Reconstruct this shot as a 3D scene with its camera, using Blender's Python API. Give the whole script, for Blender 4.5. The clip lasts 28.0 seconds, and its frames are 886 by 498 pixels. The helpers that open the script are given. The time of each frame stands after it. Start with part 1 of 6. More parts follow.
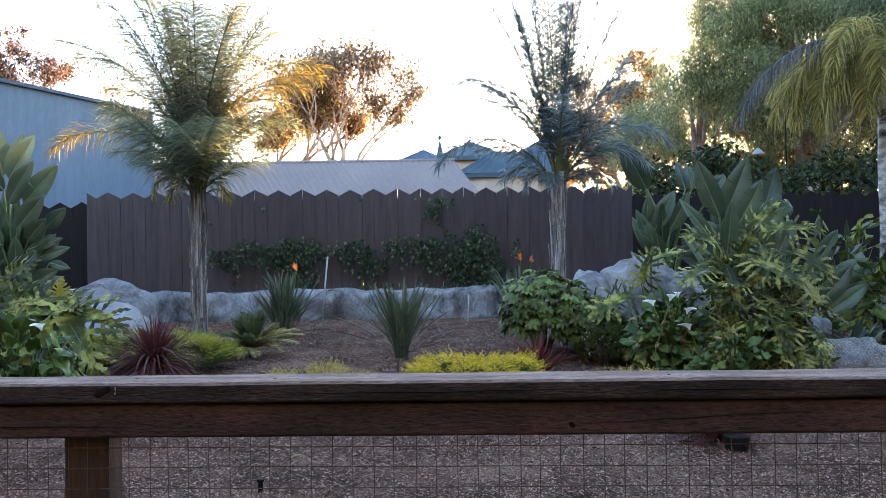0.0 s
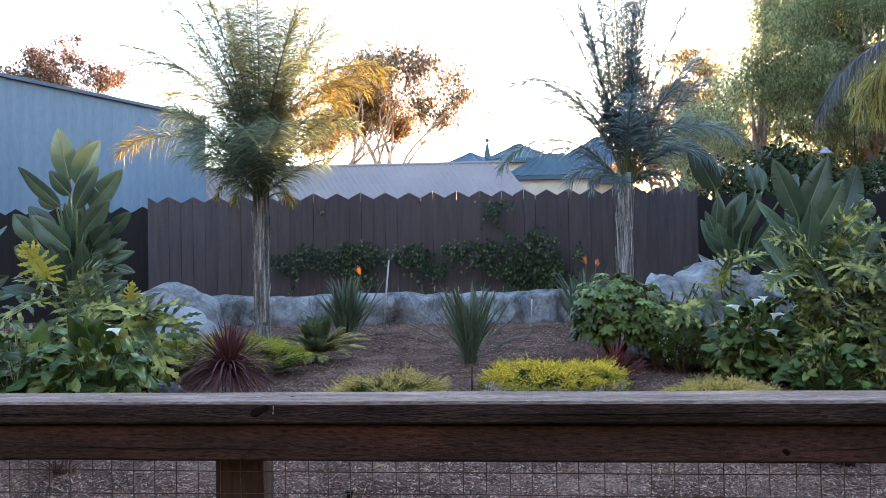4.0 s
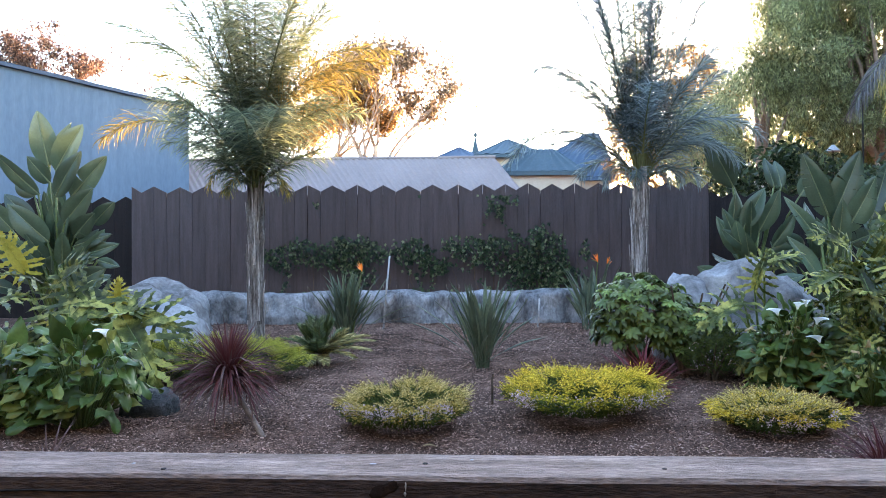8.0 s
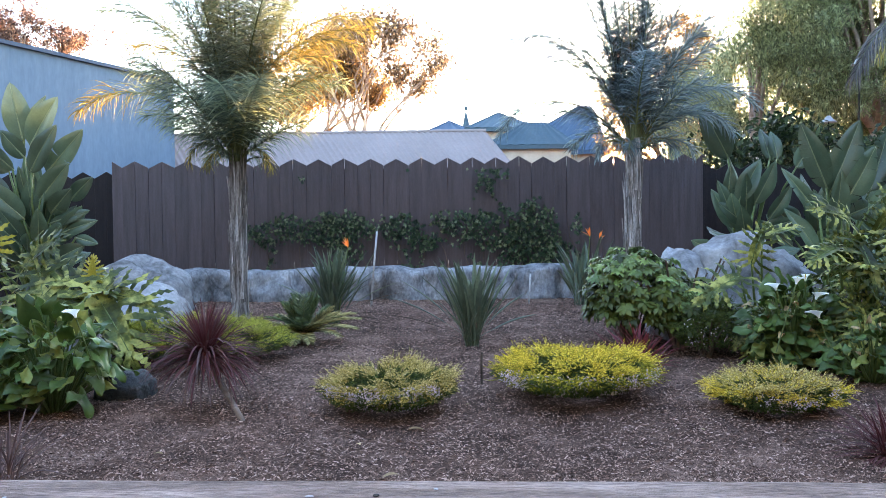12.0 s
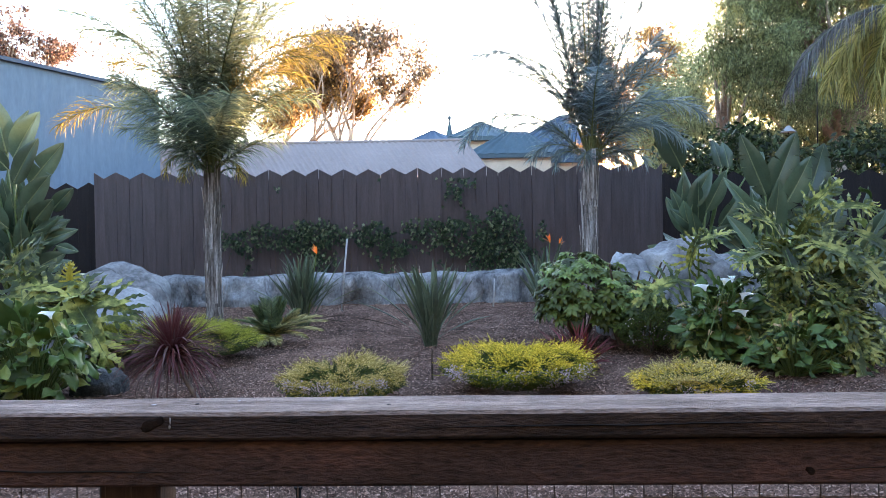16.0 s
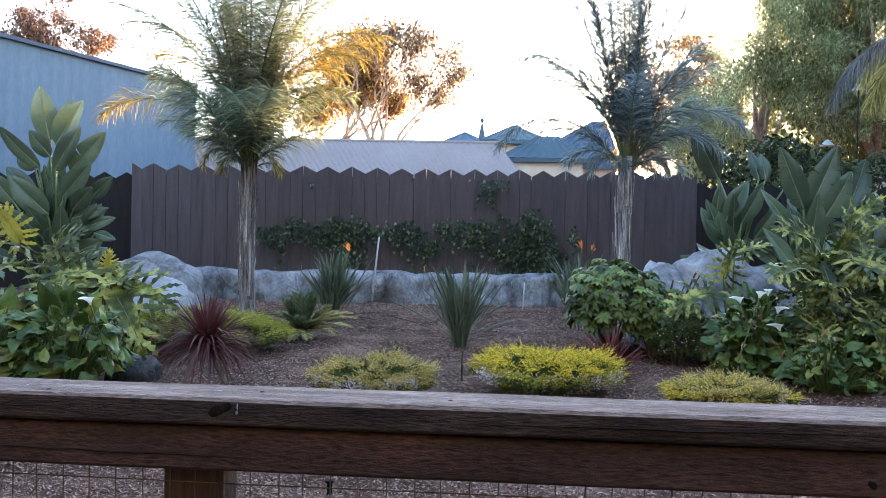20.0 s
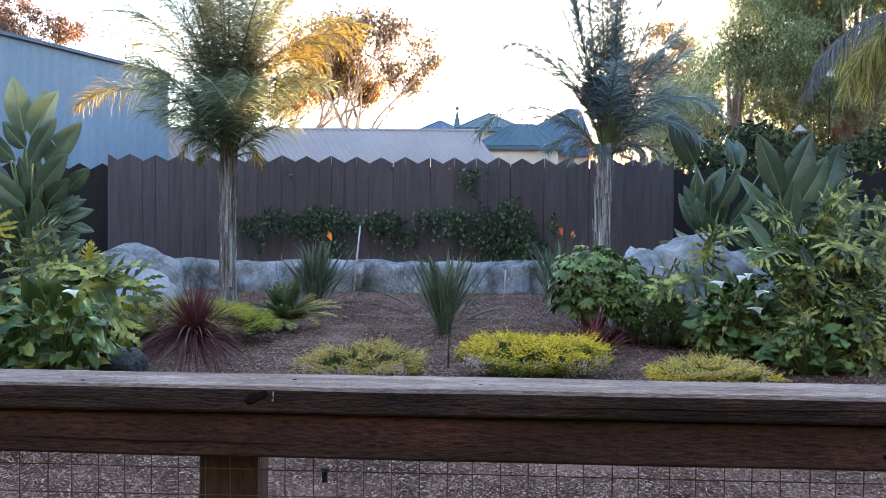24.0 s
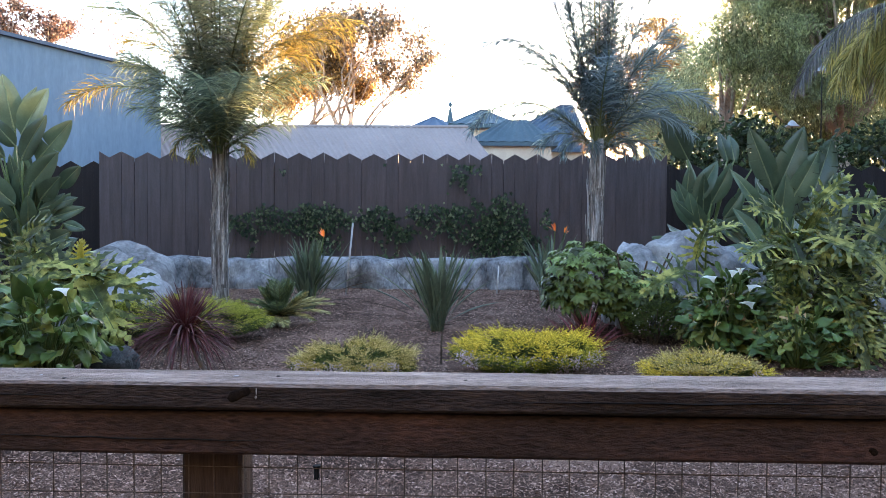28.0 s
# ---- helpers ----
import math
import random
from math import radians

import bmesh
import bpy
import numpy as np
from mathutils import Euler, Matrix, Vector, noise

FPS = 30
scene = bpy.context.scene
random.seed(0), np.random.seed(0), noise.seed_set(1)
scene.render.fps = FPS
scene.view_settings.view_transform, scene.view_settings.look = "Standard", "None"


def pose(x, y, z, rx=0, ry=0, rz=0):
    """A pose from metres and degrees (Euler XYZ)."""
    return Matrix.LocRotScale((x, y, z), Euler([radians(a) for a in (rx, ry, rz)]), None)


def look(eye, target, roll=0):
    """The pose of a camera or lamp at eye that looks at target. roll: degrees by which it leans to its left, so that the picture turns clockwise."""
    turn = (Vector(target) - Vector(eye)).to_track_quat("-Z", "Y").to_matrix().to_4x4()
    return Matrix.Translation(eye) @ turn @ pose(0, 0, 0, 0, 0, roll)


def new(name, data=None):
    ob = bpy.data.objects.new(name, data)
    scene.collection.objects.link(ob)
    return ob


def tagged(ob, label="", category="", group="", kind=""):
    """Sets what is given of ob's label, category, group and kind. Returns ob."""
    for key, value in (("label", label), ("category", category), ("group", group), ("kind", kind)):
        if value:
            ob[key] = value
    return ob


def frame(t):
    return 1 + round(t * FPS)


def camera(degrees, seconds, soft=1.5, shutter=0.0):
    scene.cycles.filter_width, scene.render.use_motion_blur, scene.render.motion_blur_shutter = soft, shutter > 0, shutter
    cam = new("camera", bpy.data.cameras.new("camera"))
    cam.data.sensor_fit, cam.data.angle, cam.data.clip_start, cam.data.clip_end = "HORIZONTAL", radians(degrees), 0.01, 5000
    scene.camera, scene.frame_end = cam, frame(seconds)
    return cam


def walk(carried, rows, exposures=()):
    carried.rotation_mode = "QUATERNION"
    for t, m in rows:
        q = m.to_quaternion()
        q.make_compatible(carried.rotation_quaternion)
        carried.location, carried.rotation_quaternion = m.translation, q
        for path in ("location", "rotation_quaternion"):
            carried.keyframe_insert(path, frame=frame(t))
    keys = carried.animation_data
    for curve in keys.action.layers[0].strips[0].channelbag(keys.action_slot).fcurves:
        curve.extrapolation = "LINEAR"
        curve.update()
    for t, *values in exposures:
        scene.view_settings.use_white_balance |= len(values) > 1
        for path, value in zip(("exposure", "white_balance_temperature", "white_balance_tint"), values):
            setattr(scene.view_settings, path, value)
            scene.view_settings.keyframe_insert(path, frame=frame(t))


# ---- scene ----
cam = camera(56.9, 28.0, soft=0.7)
PATH = [
    (0, (-0.208, -0.092, 1.445), (-0.213, 1.908, 1.464), -0.9),
    (0.5, (-0.148, -0.076, 1.444), (-0.115, 1.924, 1.478), -1.2),
    (1, (-0.116, -0.056, 1.444), (-0.055, 1.943, 1.478), -1.9),
    (1.5, (-0.125, -0.040, 1.443), (-0.117, 1.960, 1.474), -1.5),
    (2, (-0.206, -0.013, 1.453), (-0.252, 1.986, 1.496), -1.0),
    (2.5, (-0.294, 0.008, 1.453), (-0.355, 2.006, 1.511), -0.8),
    (3, (-0.365, 0.003, 1.453), (-0.446, 2.000, 1.512), -0.8),
    (3.5, (-0.429, 0.011, 1.451), (-0.534, 2.007, 1.496), -1.0),
    (5.5, (-0.821, 0.552, 1.487), (-0.882, 2.551, 1.495), -0.9),
    (6, (-0.796, 0.576, 1.476), (-0.827, 2.575, 1.489), -0.9),
    (6.5, (-0.763, 0.588, 1.484), (-0.803, 2.587, 1.5), -1.0),
    (7, (-0.742, 0.593, 1.475), (-0.803, 2.592, 1.499), -1.0),
    (7.5, (-0.754, 0.636, 1.466), (-0.839, 2.634, 1.49), -0.3),
    (8, (-0.925, 0.716, 1.466), (-0.978, 2.716, 1.484), -0.4),
    (8.5, (-0.93, 0.743, 1.478), (-0.953, 2.743, 1.48), -0.9),
    (9, (-0.879, 0.867, 1.459), (-0.898, 2.867, 1.438), -0.5),
    (9.5, (-0.838, 0.961, 1.465), (-0.891, 2.96, 1.424), -0.0),
    (10, (-0.87, 0.987, 1.461), (-0.929, 2.986, 1.415), -0.0),
    (10.5, (-0.896, 0.982, 1.469), (-0.944, 2.982, 1.433), -0.4),
    (11, (-0.889, 0.976, 1.464), (-0.932, 2.975, 1.431), -0.5),
    (11.5, (-0.895, 0.996, 1.465), (-0.934, 2.995, 1.426), -0.6),
    (13.5, (-0.831, 0.939, 1.46), (-0.845, 2.938, 1.409), -0.7),
    (14, (-0.821, 0.815, 1.456), (-0.808, 2.814, 1.394), -0.4),
    (14.5, (-0.785, 0.672, 1.463), (-0.738, 2.671, 1.407), -0.9),
    (15, (-0.659, 0.589, 1.45), (-0.621, 2.589, 1.42), -1.0),
    (15.5, (-0.515, 0.512, 1.442), (-0.524, 2.512, 1.415), -0.8),
    (16, (-0.521, 0.47, 1.445), (-0.535, 2.47, 1.421), -1.0),
    (16.5, (-0.584, 0.448, 1.451), (-0.594, 2.448, 1.437), -0.5),
    (17, (-0.638, 0.437, 1.448), (-0.663, 2.437, 1.435), -0.2),
    (17.5, (-0.649, 0.428, 1.449), (-0.682, 2.428, 1.432), -0.1),
    (18, (-0.641, 0.425, 1.449), (-0.681, 2.424, 1.433), 0.1),
    (18.5, (-0.629, 0.431, 1.446), (-0.681, 2.43, 1.43), 0.2),
    (19, (-0.623, 0.435, 1.447), (-0.677, 2.434, 1.412), 0.3),
    (19.5, (-0.612, 0.441, 1.448), (-0.675, 2.44, 1.404), 0.5),
    (20, (-0.595, 0.45, 1.44), (-0.673, 2.448, 1.42), 1.2),
    (20.5, (-0.67, 0.428, 1.449), (-0.727, 2.427, 1.465), 1.3),
    (21, (-0.739, 0.41, 1.449), (-0.758, 2.41, 1.466), 0.5),
    (21.5, (-0.737, 0.405, 1.45), (-0.732, 2.405, 1.447), -0.1),
    (22, (-0.679, 0.441, 1.444), (-0.685, 2.44, 1.422), 0.0),
    (22.5, (-0.625, 0.457, 1.442), (-0.649, 2.456, 1.406), 0.6),
    (24.5, (-0.708, 0.403, 1.439), (-0.717, 2.402, 1.391), 0.7),
    (25, (-0.691, 0.42, 1.439), (-0.706, 2.42, 1.39), 1.2),
    (25.5, (-0.684, 0.414, 1.435), (-0.714, 2.413, 1.38), 1.4),
    (26, (-0.683, 0.417, 1.436), (-0.709, 2.416, 1.373), 0.9),
    (26.5, (-0.679, 0.409, 1.436), (-0.688, 2.408, 1.375), 0.7),
    (27, (-0.68, 0.411, 1.438), (-0.682, 2.41, 1.389), 0.6),
    (27.5, (-0.678, 0.418, 1.435), (-0.679, 2.417, 1.386), 0.5),
    (28, (-0.676, 0.423, 1.436), (-0.677, 2.422, 1.38), 0.3),
]
EXPOSURES = [(t, 3.33 + e, 6240, 22) for t, e in ((0, 0.26), (2, 0.36), (3, 0.27), (3.5, 0.32), (5.5, 0.55), (8, 0.74), (10, 0.84), (11.5, 0.76), (13.5, 0.90), (15, 0.70), (17, 0.54), (28, 0.54))]
walk(cam, [(t, look(eye, target, roll)) for t, eye, target, roll in PATH], exposures=EXPOSURES)

# ---- light ----
world = bpy.data.worlds.new("world")
scene.world = world
world.use_nodes = True
SUN_AZ, SUN_EL = 18.0, 7.0          # degrees right of straight ahead (+y), degrees up
sky = world.node_tree.nodes.new("ShaderNodeTexSky")
sky.sky_type, sky.sun_disc = "NISHITA", False
sky.sun_elevation, sky.sun_rotation = radians(SUN_EL), radians(SUN_AZ)
sky.air_density, sky.dust_density, sky.ozone_density = 1.0, 0.7, 1.3
back = world.node_tree.nodes["Background"]
back.inputs["Strength"].default_value = 0.15
world.node_tree.links.new(sky.outputs["Color"], back.inputs["Color"])
sun = new("sun", bpy.data.lights.new("sun", "SUN"))
sun.data.energy, sun.data.angle, sun.data.color = 3.4, radians(0.6), (1.0, 0.62, 0.30)
sd = Vector((math.sin(radians(SUN_AZ)) * math.cos(radians(SUN_EL)), math.cos(radians(SUN_AZ)) * math.cos(radians(SUN_EL)), math.sin(radians(SUN_EL))))
sun.matrix_world = look(sd * 50, (0, 0, 0))


# ---- materials ----
def ramp(nt, fac, stops):
    r = nt.nodes.new("ShaderNodeValToRGB")
    while len(r.color_ramp.elements) < len(stops):
        r.color_ramp.elements.new(0.5)
    for e, (p, c) in zip(r.color_ramp.elements, stops):
        e.position, e.color = p, (*c, 1)
    nt.links.new(fac, r.inputs["Fac"])
    return r.outputs["Color"]


def tex(nt, vec, scale, detail=5, rough=0.6):
    n = nt.nodes.new("ShaderNodeTexNoise")
    n.inputs["Scale"].default_value, n.inputs["Detail"].default_value, n.inputs["Roughness"].default_value = scale, detail, rough
    nt.links.new(vec, n.inputs["Vector"])
    return n.outputs["Fac"]


def surface(name, stops, scale=6.0, fine=60.0, rough=0.75, bump=0.3, stretch=(1, 1, 1), metal=0.0, vary=0.15, island=False, passes=0.0,
            fine_amount=0.35, spec=0.25, deep=0.01, crack=0.0, dash=0.0):
    """A procedural surface: a colour ramp on coarse noise, fine mottling, bump, and a change of value from piece to piece."""
    m = bpy.data.materials.new(name)
    m.use_nodes = True
    nt = m.node_tree
    L = nt.links.new
    bsdf = nt.nodes["Principled BSDF"]
    tc = nt.nodes.new("ShaderNodeTexCoord")
    mp = nt.nodes.new("ShaderNodeMapping")
    mp.inputs["Scale"].default_value = stretch
    L(tc.outputs["Object"], mp.inputs["Vector"])
    oi = nt.nodes.new("ShaderNodeObjectInfo")
    geo = nt.nodes.new("ShaderNodeNewGeometry")
    shift = nt.nodes.new("ShaderNodeVectorMath")
    shift.operation = "ADD"
    sc = nt.nodes.new("ShaderNodeMath")
    sc.operation = "MULTIPLY"
    sc.inputs[1].default_value = 37.0
    L(oi.outputs["Random"], sc.inputs[0])
    L(mp.outputs["Vector"], shift.inputs[0])
    L(sc.outputs[0], shift.inputs[1])
    vec = shift.outputs[0]
    coarse = tex(nt, vec, scale)
    rnd = geo.outputs["Random Per Island"] if island else oi.outputs["Random"]
    f = coarse
    if island:
        mixf = nt.nodes.new("ShaderNodeMix")
        mixf.data_type = "FLOAT"
        mixf.inputs["Factor"].default_value = 0.6
        L(coarse, mixf.inputs[2])
        L(rnd, mixf.inputs[3])
        f = mixf.outputs[0]
    col = ramp(nt, f, stops)
    fn = tex(nt, vec, fine, 6, 0.65)
    mul = nt.nodes.new("ShaderNodeMix")
    mul.data_type, mul.blend_type = "RGBA", "MULTIPLY"
    mul.inputs["Factor"].default_value = fine_amount
    L(col, mul.inputs[6])
    L(ramp(nt, fn, [(0.32, (0.15, 0.15, 0.15)), (0.68, (1.6, 1.6, 1.6))]), mul.inputs[7])
    hsv = nt.nodes.new("ShaderNodeHueSaturation")
    mr = nt.nodes.new("ShaderNodeMapRange")
    mr.inputs["To Min"].default_value, mr.inputs["To Max"].default_value = 1 - vary, 1 + vary
    L(rnd, mr.inputs["Value"])
    L(mr.outputs[0], hsv.inputs["Value"])
    L(mul.outputs[2], hsv.inputs["Color"])
    colour = hsv.outputs["Color"]
    height = fn
    if crack:
        vo = nt.nodes.new("ShaderNodeTexVoronoi")
        vo.feature = "DISTANCE_TO_EDGE"
        vo.inputs["Scale"].default_value = crack
        wob = nt.nodes.new("ShaderNodeTexNoise")
        wob.inputs["Scale"].default_value = 3.0
        L(vec, wob.inputs["Vector"])
        ad = nt.nodes.new("ShaderNodeVectorMath")
        ad.operation = "MULTIPLY_ADD"
        L(wob.outputs["Color"], ad.inputs[0])
        ad.inputs[1].default_value = (0.5, 0.5, 0.5)
        L(vec, ad.inputs[2])
        L(ad.outputs[0], vo.inputs["Vector"])
        line = ramp(nt, vo.outputs["Distance"], [(0.0, (0.35, 0.35, 0.35)), (0.035, (1, 1, 1))])
        m2 = nt.nodes.new("ShaderNodeMix")
        m2.data_type, m2.blend_type = "RGBA", "MULTIPLY"
        m2.inputs["Factor"].default_value = 0.6
        L(colour, m2.inputs[6])
        L(line, m2.inputs[7])
        colour = m2.outputs[2]
    if dash:
        dv = nt.nodes.new("ShaderNodeTexVoronoi")
        dm = nt.nodes.new("ShaderNodeMapping")
        dm.inputs["Scale"].default_value = (26, 90, 90)
        L(tc.outputs["Object"], dm.inputs["Vector"])
        L(dm.outputs["Vector"], dv.inputs["Vector"])
        dv.inputs["Scale"].default_value = 1.0
        m3 = nt.nodes.new("ShaderNodeMix")
        m3.data_type, m3.blend_type = "RGBA", "MULTIPLY"
        m3.inputs["Factor"].default_value = dash
        L(colour, m3.inputs[6])
        L(ramp(nt, dv.outputs["Distance"], [(0.16, (0.2, 0.2, 0.2)), (0.36, (1.15, 1.15, 1.15))]), m3.inputs[7])
        colour = m3.outputs[2]
    L(colour, bsdf.inputs["Base Color"])
    bsdf.inputs["Roughness"].default_value, bsdf.inputs["Metallic"].default_value = rough, metal
    bsdf.inputs["Specular IOR Level"].default_value = spec
    if bump:
        b = nt.nodes.new("ShaderNodeBump")
        b.inputs["Strength"].default_value, b.inputs["Distance"].default_value = bump, deep
        L(height, b.inputs["Height"])
        L(b.outputs["Normal"], bsdf.inputs["Normal"])
    if passes:
        tr = nt.nodes.new("ShaderNodeBsdfTranslucent")
        tm = nt.nodes.new("ShaderNodeMix")
        tm.data_type, tm.blend_type = "RGBA", "MULTIPLY"
        tm.inputs["Factor"].default_value = 0.0
        L(colour, tm.inputs[6])
        h2 = nt.nodes.new("ShaderNodeHueSaturation")
        h2.inputs["Value"].default_value, h2.inputs["Saturation"].default_value = 1.5, 1.0
        L(tm.outputs[2], h2.inputs["Color"])
        L(h2.outputs["Color"], tr.inputs["Color"])
        mx = nt.nodes.new("ShaderNodeMixShader")
        mx.inputs["Fac"].default_value = passes
        L(bsdf.outputs[0], mx.inputs[1])
        L(tr.outputs[0], mx.inputs[2])
        L(mx.outputs[0], nt.nodes["Material Output"].inputs["Surface"])
    return m


MULCH = surface("mulch_bed", [(0.3, (0.044, 0.026, 0.018)), (0.55, (0.140, 0.084, 0.061)), (0.75, (0.28, 0.182, 0.138))], 2.0, 110, 0.95, 1.0, fine_amount=1.0, vary=0, spec=0.1)
CHIP = surface("wood_chip", [(0.10, (0.028, 0.016, 0.011)), (0.34, (0.110, 0.064, 0.046)), (0.56, (0.275, 0.170, 0.126)), (0.76, (0.37, 0.25, 0.195)), (0.94, (0.50, 0.36, 0.29))], 1.6, 120, 0.9, 0.0, vary=0.4, island=True, spec=0.1)
FENCE = surface("brown_fence_stain", [(0.3, (0.070, 0.054, 0.053)), (0.7, (0.106, 0.083, 0.082))], 2.5, 40, 0.72, 0.25, (6, 6, 0.5), vary=0.07, fine_amount=0.2)
FENCE_DARK = surface("dark_fence_board", [(0.3, (0.012, 0.009, 0.009)), (0.7, (0.020, 0.015, 0.014))], 2.5, 40, 0.8, 0.35, (6, 6, 0.5), vary=0.16)
RAIL_RED = surface("red_brown_rail_stain", [(0.28, (0.024, 0.015, 0.013)), (0.5, (0.052, 0.030, 0.025)), (0.72, (0.112, 0.054, 0.044))], 1.3, 30, 0.7, 0.8, (1.6, 5, 5), vary=0, fine_amount=0.5, dash=0.6)
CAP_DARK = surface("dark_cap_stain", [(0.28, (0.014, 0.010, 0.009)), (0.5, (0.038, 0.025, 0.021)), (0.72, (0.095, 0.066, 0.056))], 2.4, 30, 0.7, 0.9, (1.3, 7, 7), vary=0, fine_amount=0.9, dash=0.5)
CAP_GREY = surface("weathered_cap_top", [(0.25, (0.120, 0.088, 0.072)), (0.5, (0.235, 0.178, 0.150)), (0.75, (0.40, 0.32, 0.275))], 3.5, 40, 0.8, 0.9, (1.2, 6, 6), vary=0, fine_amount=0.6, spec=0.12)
POST = surface("brown_post", [(0.3, (0.030, 0.019, 0.015)), (0.7, (0.075, 0.045, 0.034))], 3, 30, 0.7, 0.5, (8, 8, 0.8), vary=0)
KNOT = surface("dark_knot_wood", [(0.3, (0.008, 0.006, 0.005)), (0.7, (0.024, 0.015, 0.012))], 60, 160, 0.85, 0.5, vary=0, spec=0.1)
WIRE = surface("rusty_wire", [(0.3, (0.07, 0.05, 0.042)), (0.7, (0.16, 0.12, 0.10))], 20, 90, 0.6, 0.2, metal=0.2)
ROCK = surface("grey_blue_rock", [(0.26, (0.0726, 0.0713, 0.0693)), (0.4, (0.1848, 0.1881, 0.1914)), (0.58, (0.264, 0.2706, 0.2739)), (0.75, (0.3696, 0.3762, 0.3696))], 2.6, 22, 0.9, 0.8, vary=0.16, fine_amount=0.32, crack=0.9, deep=0.02)
WALL_ROCK = surface("stained_blue_grey_rock", [(0.30, (0.050, 0.050, 0.052)), (0.40, (0.17, 0.178, 0.186)), (0.56, (0.27, 0.28, 0.288)), (0.72, (0.42, 0.43, 0.43))], 2.6, 20, 0.9, 1.0, (1.4, 1, 0.9), vary=0.1, fine_amount=0.45, crack=0.9, deep=0.03)
ROCK_PALE = surface("pale_smooth_rock", [(0.26, (0.19, 0.193, 0.195)), (0.4, (0.30, 0.31, 0.315)), (0.58, (0.40, 0.41, 0.41)), (0.75, (0.50, 0.51, 0.50))], 2.6, 22, 0.9, 0.7, vary=0.1, fine_amount=0.3, crack=0.5, deep=0.02)
# Dark grey rock, darkened further for the shadow it lies in.
ROCK_SHADED = surface("shaded_dark_grey_rock", [(0.3, (0.030, 0.030, 0.028)), (0.7, (0.10, 0.10, 0.095))], 3, 22, 0.9, 1.0, vary=0.06, fine_amount=0.5, deep=0.03)
ROCK_SPECK = surface("speckled_granite", [(0.3, (0.15, 0.15, 0.145)), (0.7, (0.34, 0.34, 0.33))], 5, 60, 0.9, 1.0, vary=0.05, fine_amount=0.9)
BARK = surface("palm_bark", [(0.30, (0.045, 0.035, 0.030)), (0.44, (0.19, 0.165, 0.145)), (0.56, (0.40, 0.365, 0.33)), (0.74, (0.70, 0.67, 0.63))], 3.4, 34, 0.95, 1.0, (7, 7, 0.5), vary=0.5, fine_amount=0.9, deep=0.02)
BARK_GREY = surface("ringed_palm_bark", [(0.33, (0.05, 0.045, 0.04)), (0.44, (0.26, 0.245, 0.225)), (0.62, (0.60, 0.585, 0.56))], 3.2, 25, 0.9, 0.9, (1.4, 1.4, 3.5), vary=0.05, fine_amount=0.5)
BARK_EUC = surface("eucalyptus_bark", [(0.3, (0.18, 0.13, 0.10)), (0.7, (0.42, 0.34, 0.27))], 2.0, 18, 0.85, 0.5, vary=0.05)
FROND = surface("palm_leaflet", [(0.3, (0.085, 0.115, 0.075)), (0.7, (0.165, 0.20, 0.115))], 2, 40, 0.45, 0.0, vary=0.3, island=True, passes=0.5)
# Gold leaflets: low sun on the left palm, put into the colour.
FROND_SUNLIT = surface("sunlit_gold_palm_leaflet", [(0.3, (0.13, 0.115, 0.030)), (0.7, (0.25, 0.19, 0.045))], 2, 40, 0.5, 0.0, vary=0.3, island=True, passes=0.4)
FROND_YELLOW = surface("yellow_palm_leaflet", [(0.3, (0.20, 0.19, 0.055)), (0.7, (0.38, 0.33, 0.11))], 2, 40, 0.5, 0.0, vary=0.3, island=True, passes=0.4)
FROND_GREY = surface("dry_grey_palm_leaflet", [(0.3, (0.085, 0.085, 0.085)), (0.7, (0.17, 0.17, 0.165))], 2, 40, 0.7, 0.0, vary=0.3, island=True, passes=0.2)
# Green lightened to blue-grey: lens glare over the right palm, held in the colour.
FROND_HAZED = surface("hazed_palm_leaflet", [(0.3, (0.105, 0.140, 0.145)), (0.7, (0.18, 0.23, 0.22))], 2, 40, 0.45, 0.0, vary=0.3, island=True, passes=0.4)
RACHIS = surface("leaf_stalk", [(0.3, (0.08, 0.10, 0.04)), (0.7, (0.16, 0.17, 0.07))], 4, 40, 0.5, 0.1, vary=0.2)
STREL = surface("bird_of_paradise_leaf", [(0.3, (0.042, 0.070, 0.040)), (0.7, (0.092, 0.138, 0.080))], 2, 50, 0.32, 0.12, (1, 1, 1), vary=0.35, passes=0.08, fine_amount=0.15, spec=0.4)
STREL_SMALL = surface("blue_green_sword_leaf", [(0.3, (0.062, 0.088, 0.058)), (0.7, (0.150, 0.185, 0.115))], 3, 50, 0.36, 0.1, vary=0.4, passes=0.15, fine_amount=0.2)
MIDRIB = surface("pale_midrib", [(0.3, (0.15, 0.19, 0.10)), (0.7, (0.22, 0.26, 0.14))], 5, 50, 0.45, 0.1, vary=0.2)
# The yellow-green top stop mottles in leaf highlights along with the yellow edges.
PHILO = surface("split_leaf_green", [(0.34, (0.020, 0.031, 0.005)), (0.49, (0.062, 0.080, 0.012)), (0.61, (0.31, 0.31, 0.075))], 6, 40, 0.44, 0.15, vary=0.35, passes=0.12, fine_amount=0.25, spec=0.26)
PHILO_YELLOW = surface("yellow_split_leaf", [(0.3, (0.30, 0.28, 0.035)), (0.7, (0.48, 0.42, 0.07))], 2, 40, 0.45, 0.15, vary=0.2, passes=0.3, fine_amount=0.2)
CALLA = surface("calla_leaf", [(0.3, (0.024, 0.054, 0.013)), (0.7, (0.100, 0.158, 0.032))], 2, 40, 0.44, 0.15, vary=0.4, passes=0.12, fine_amount=0.15, spec=0.26)
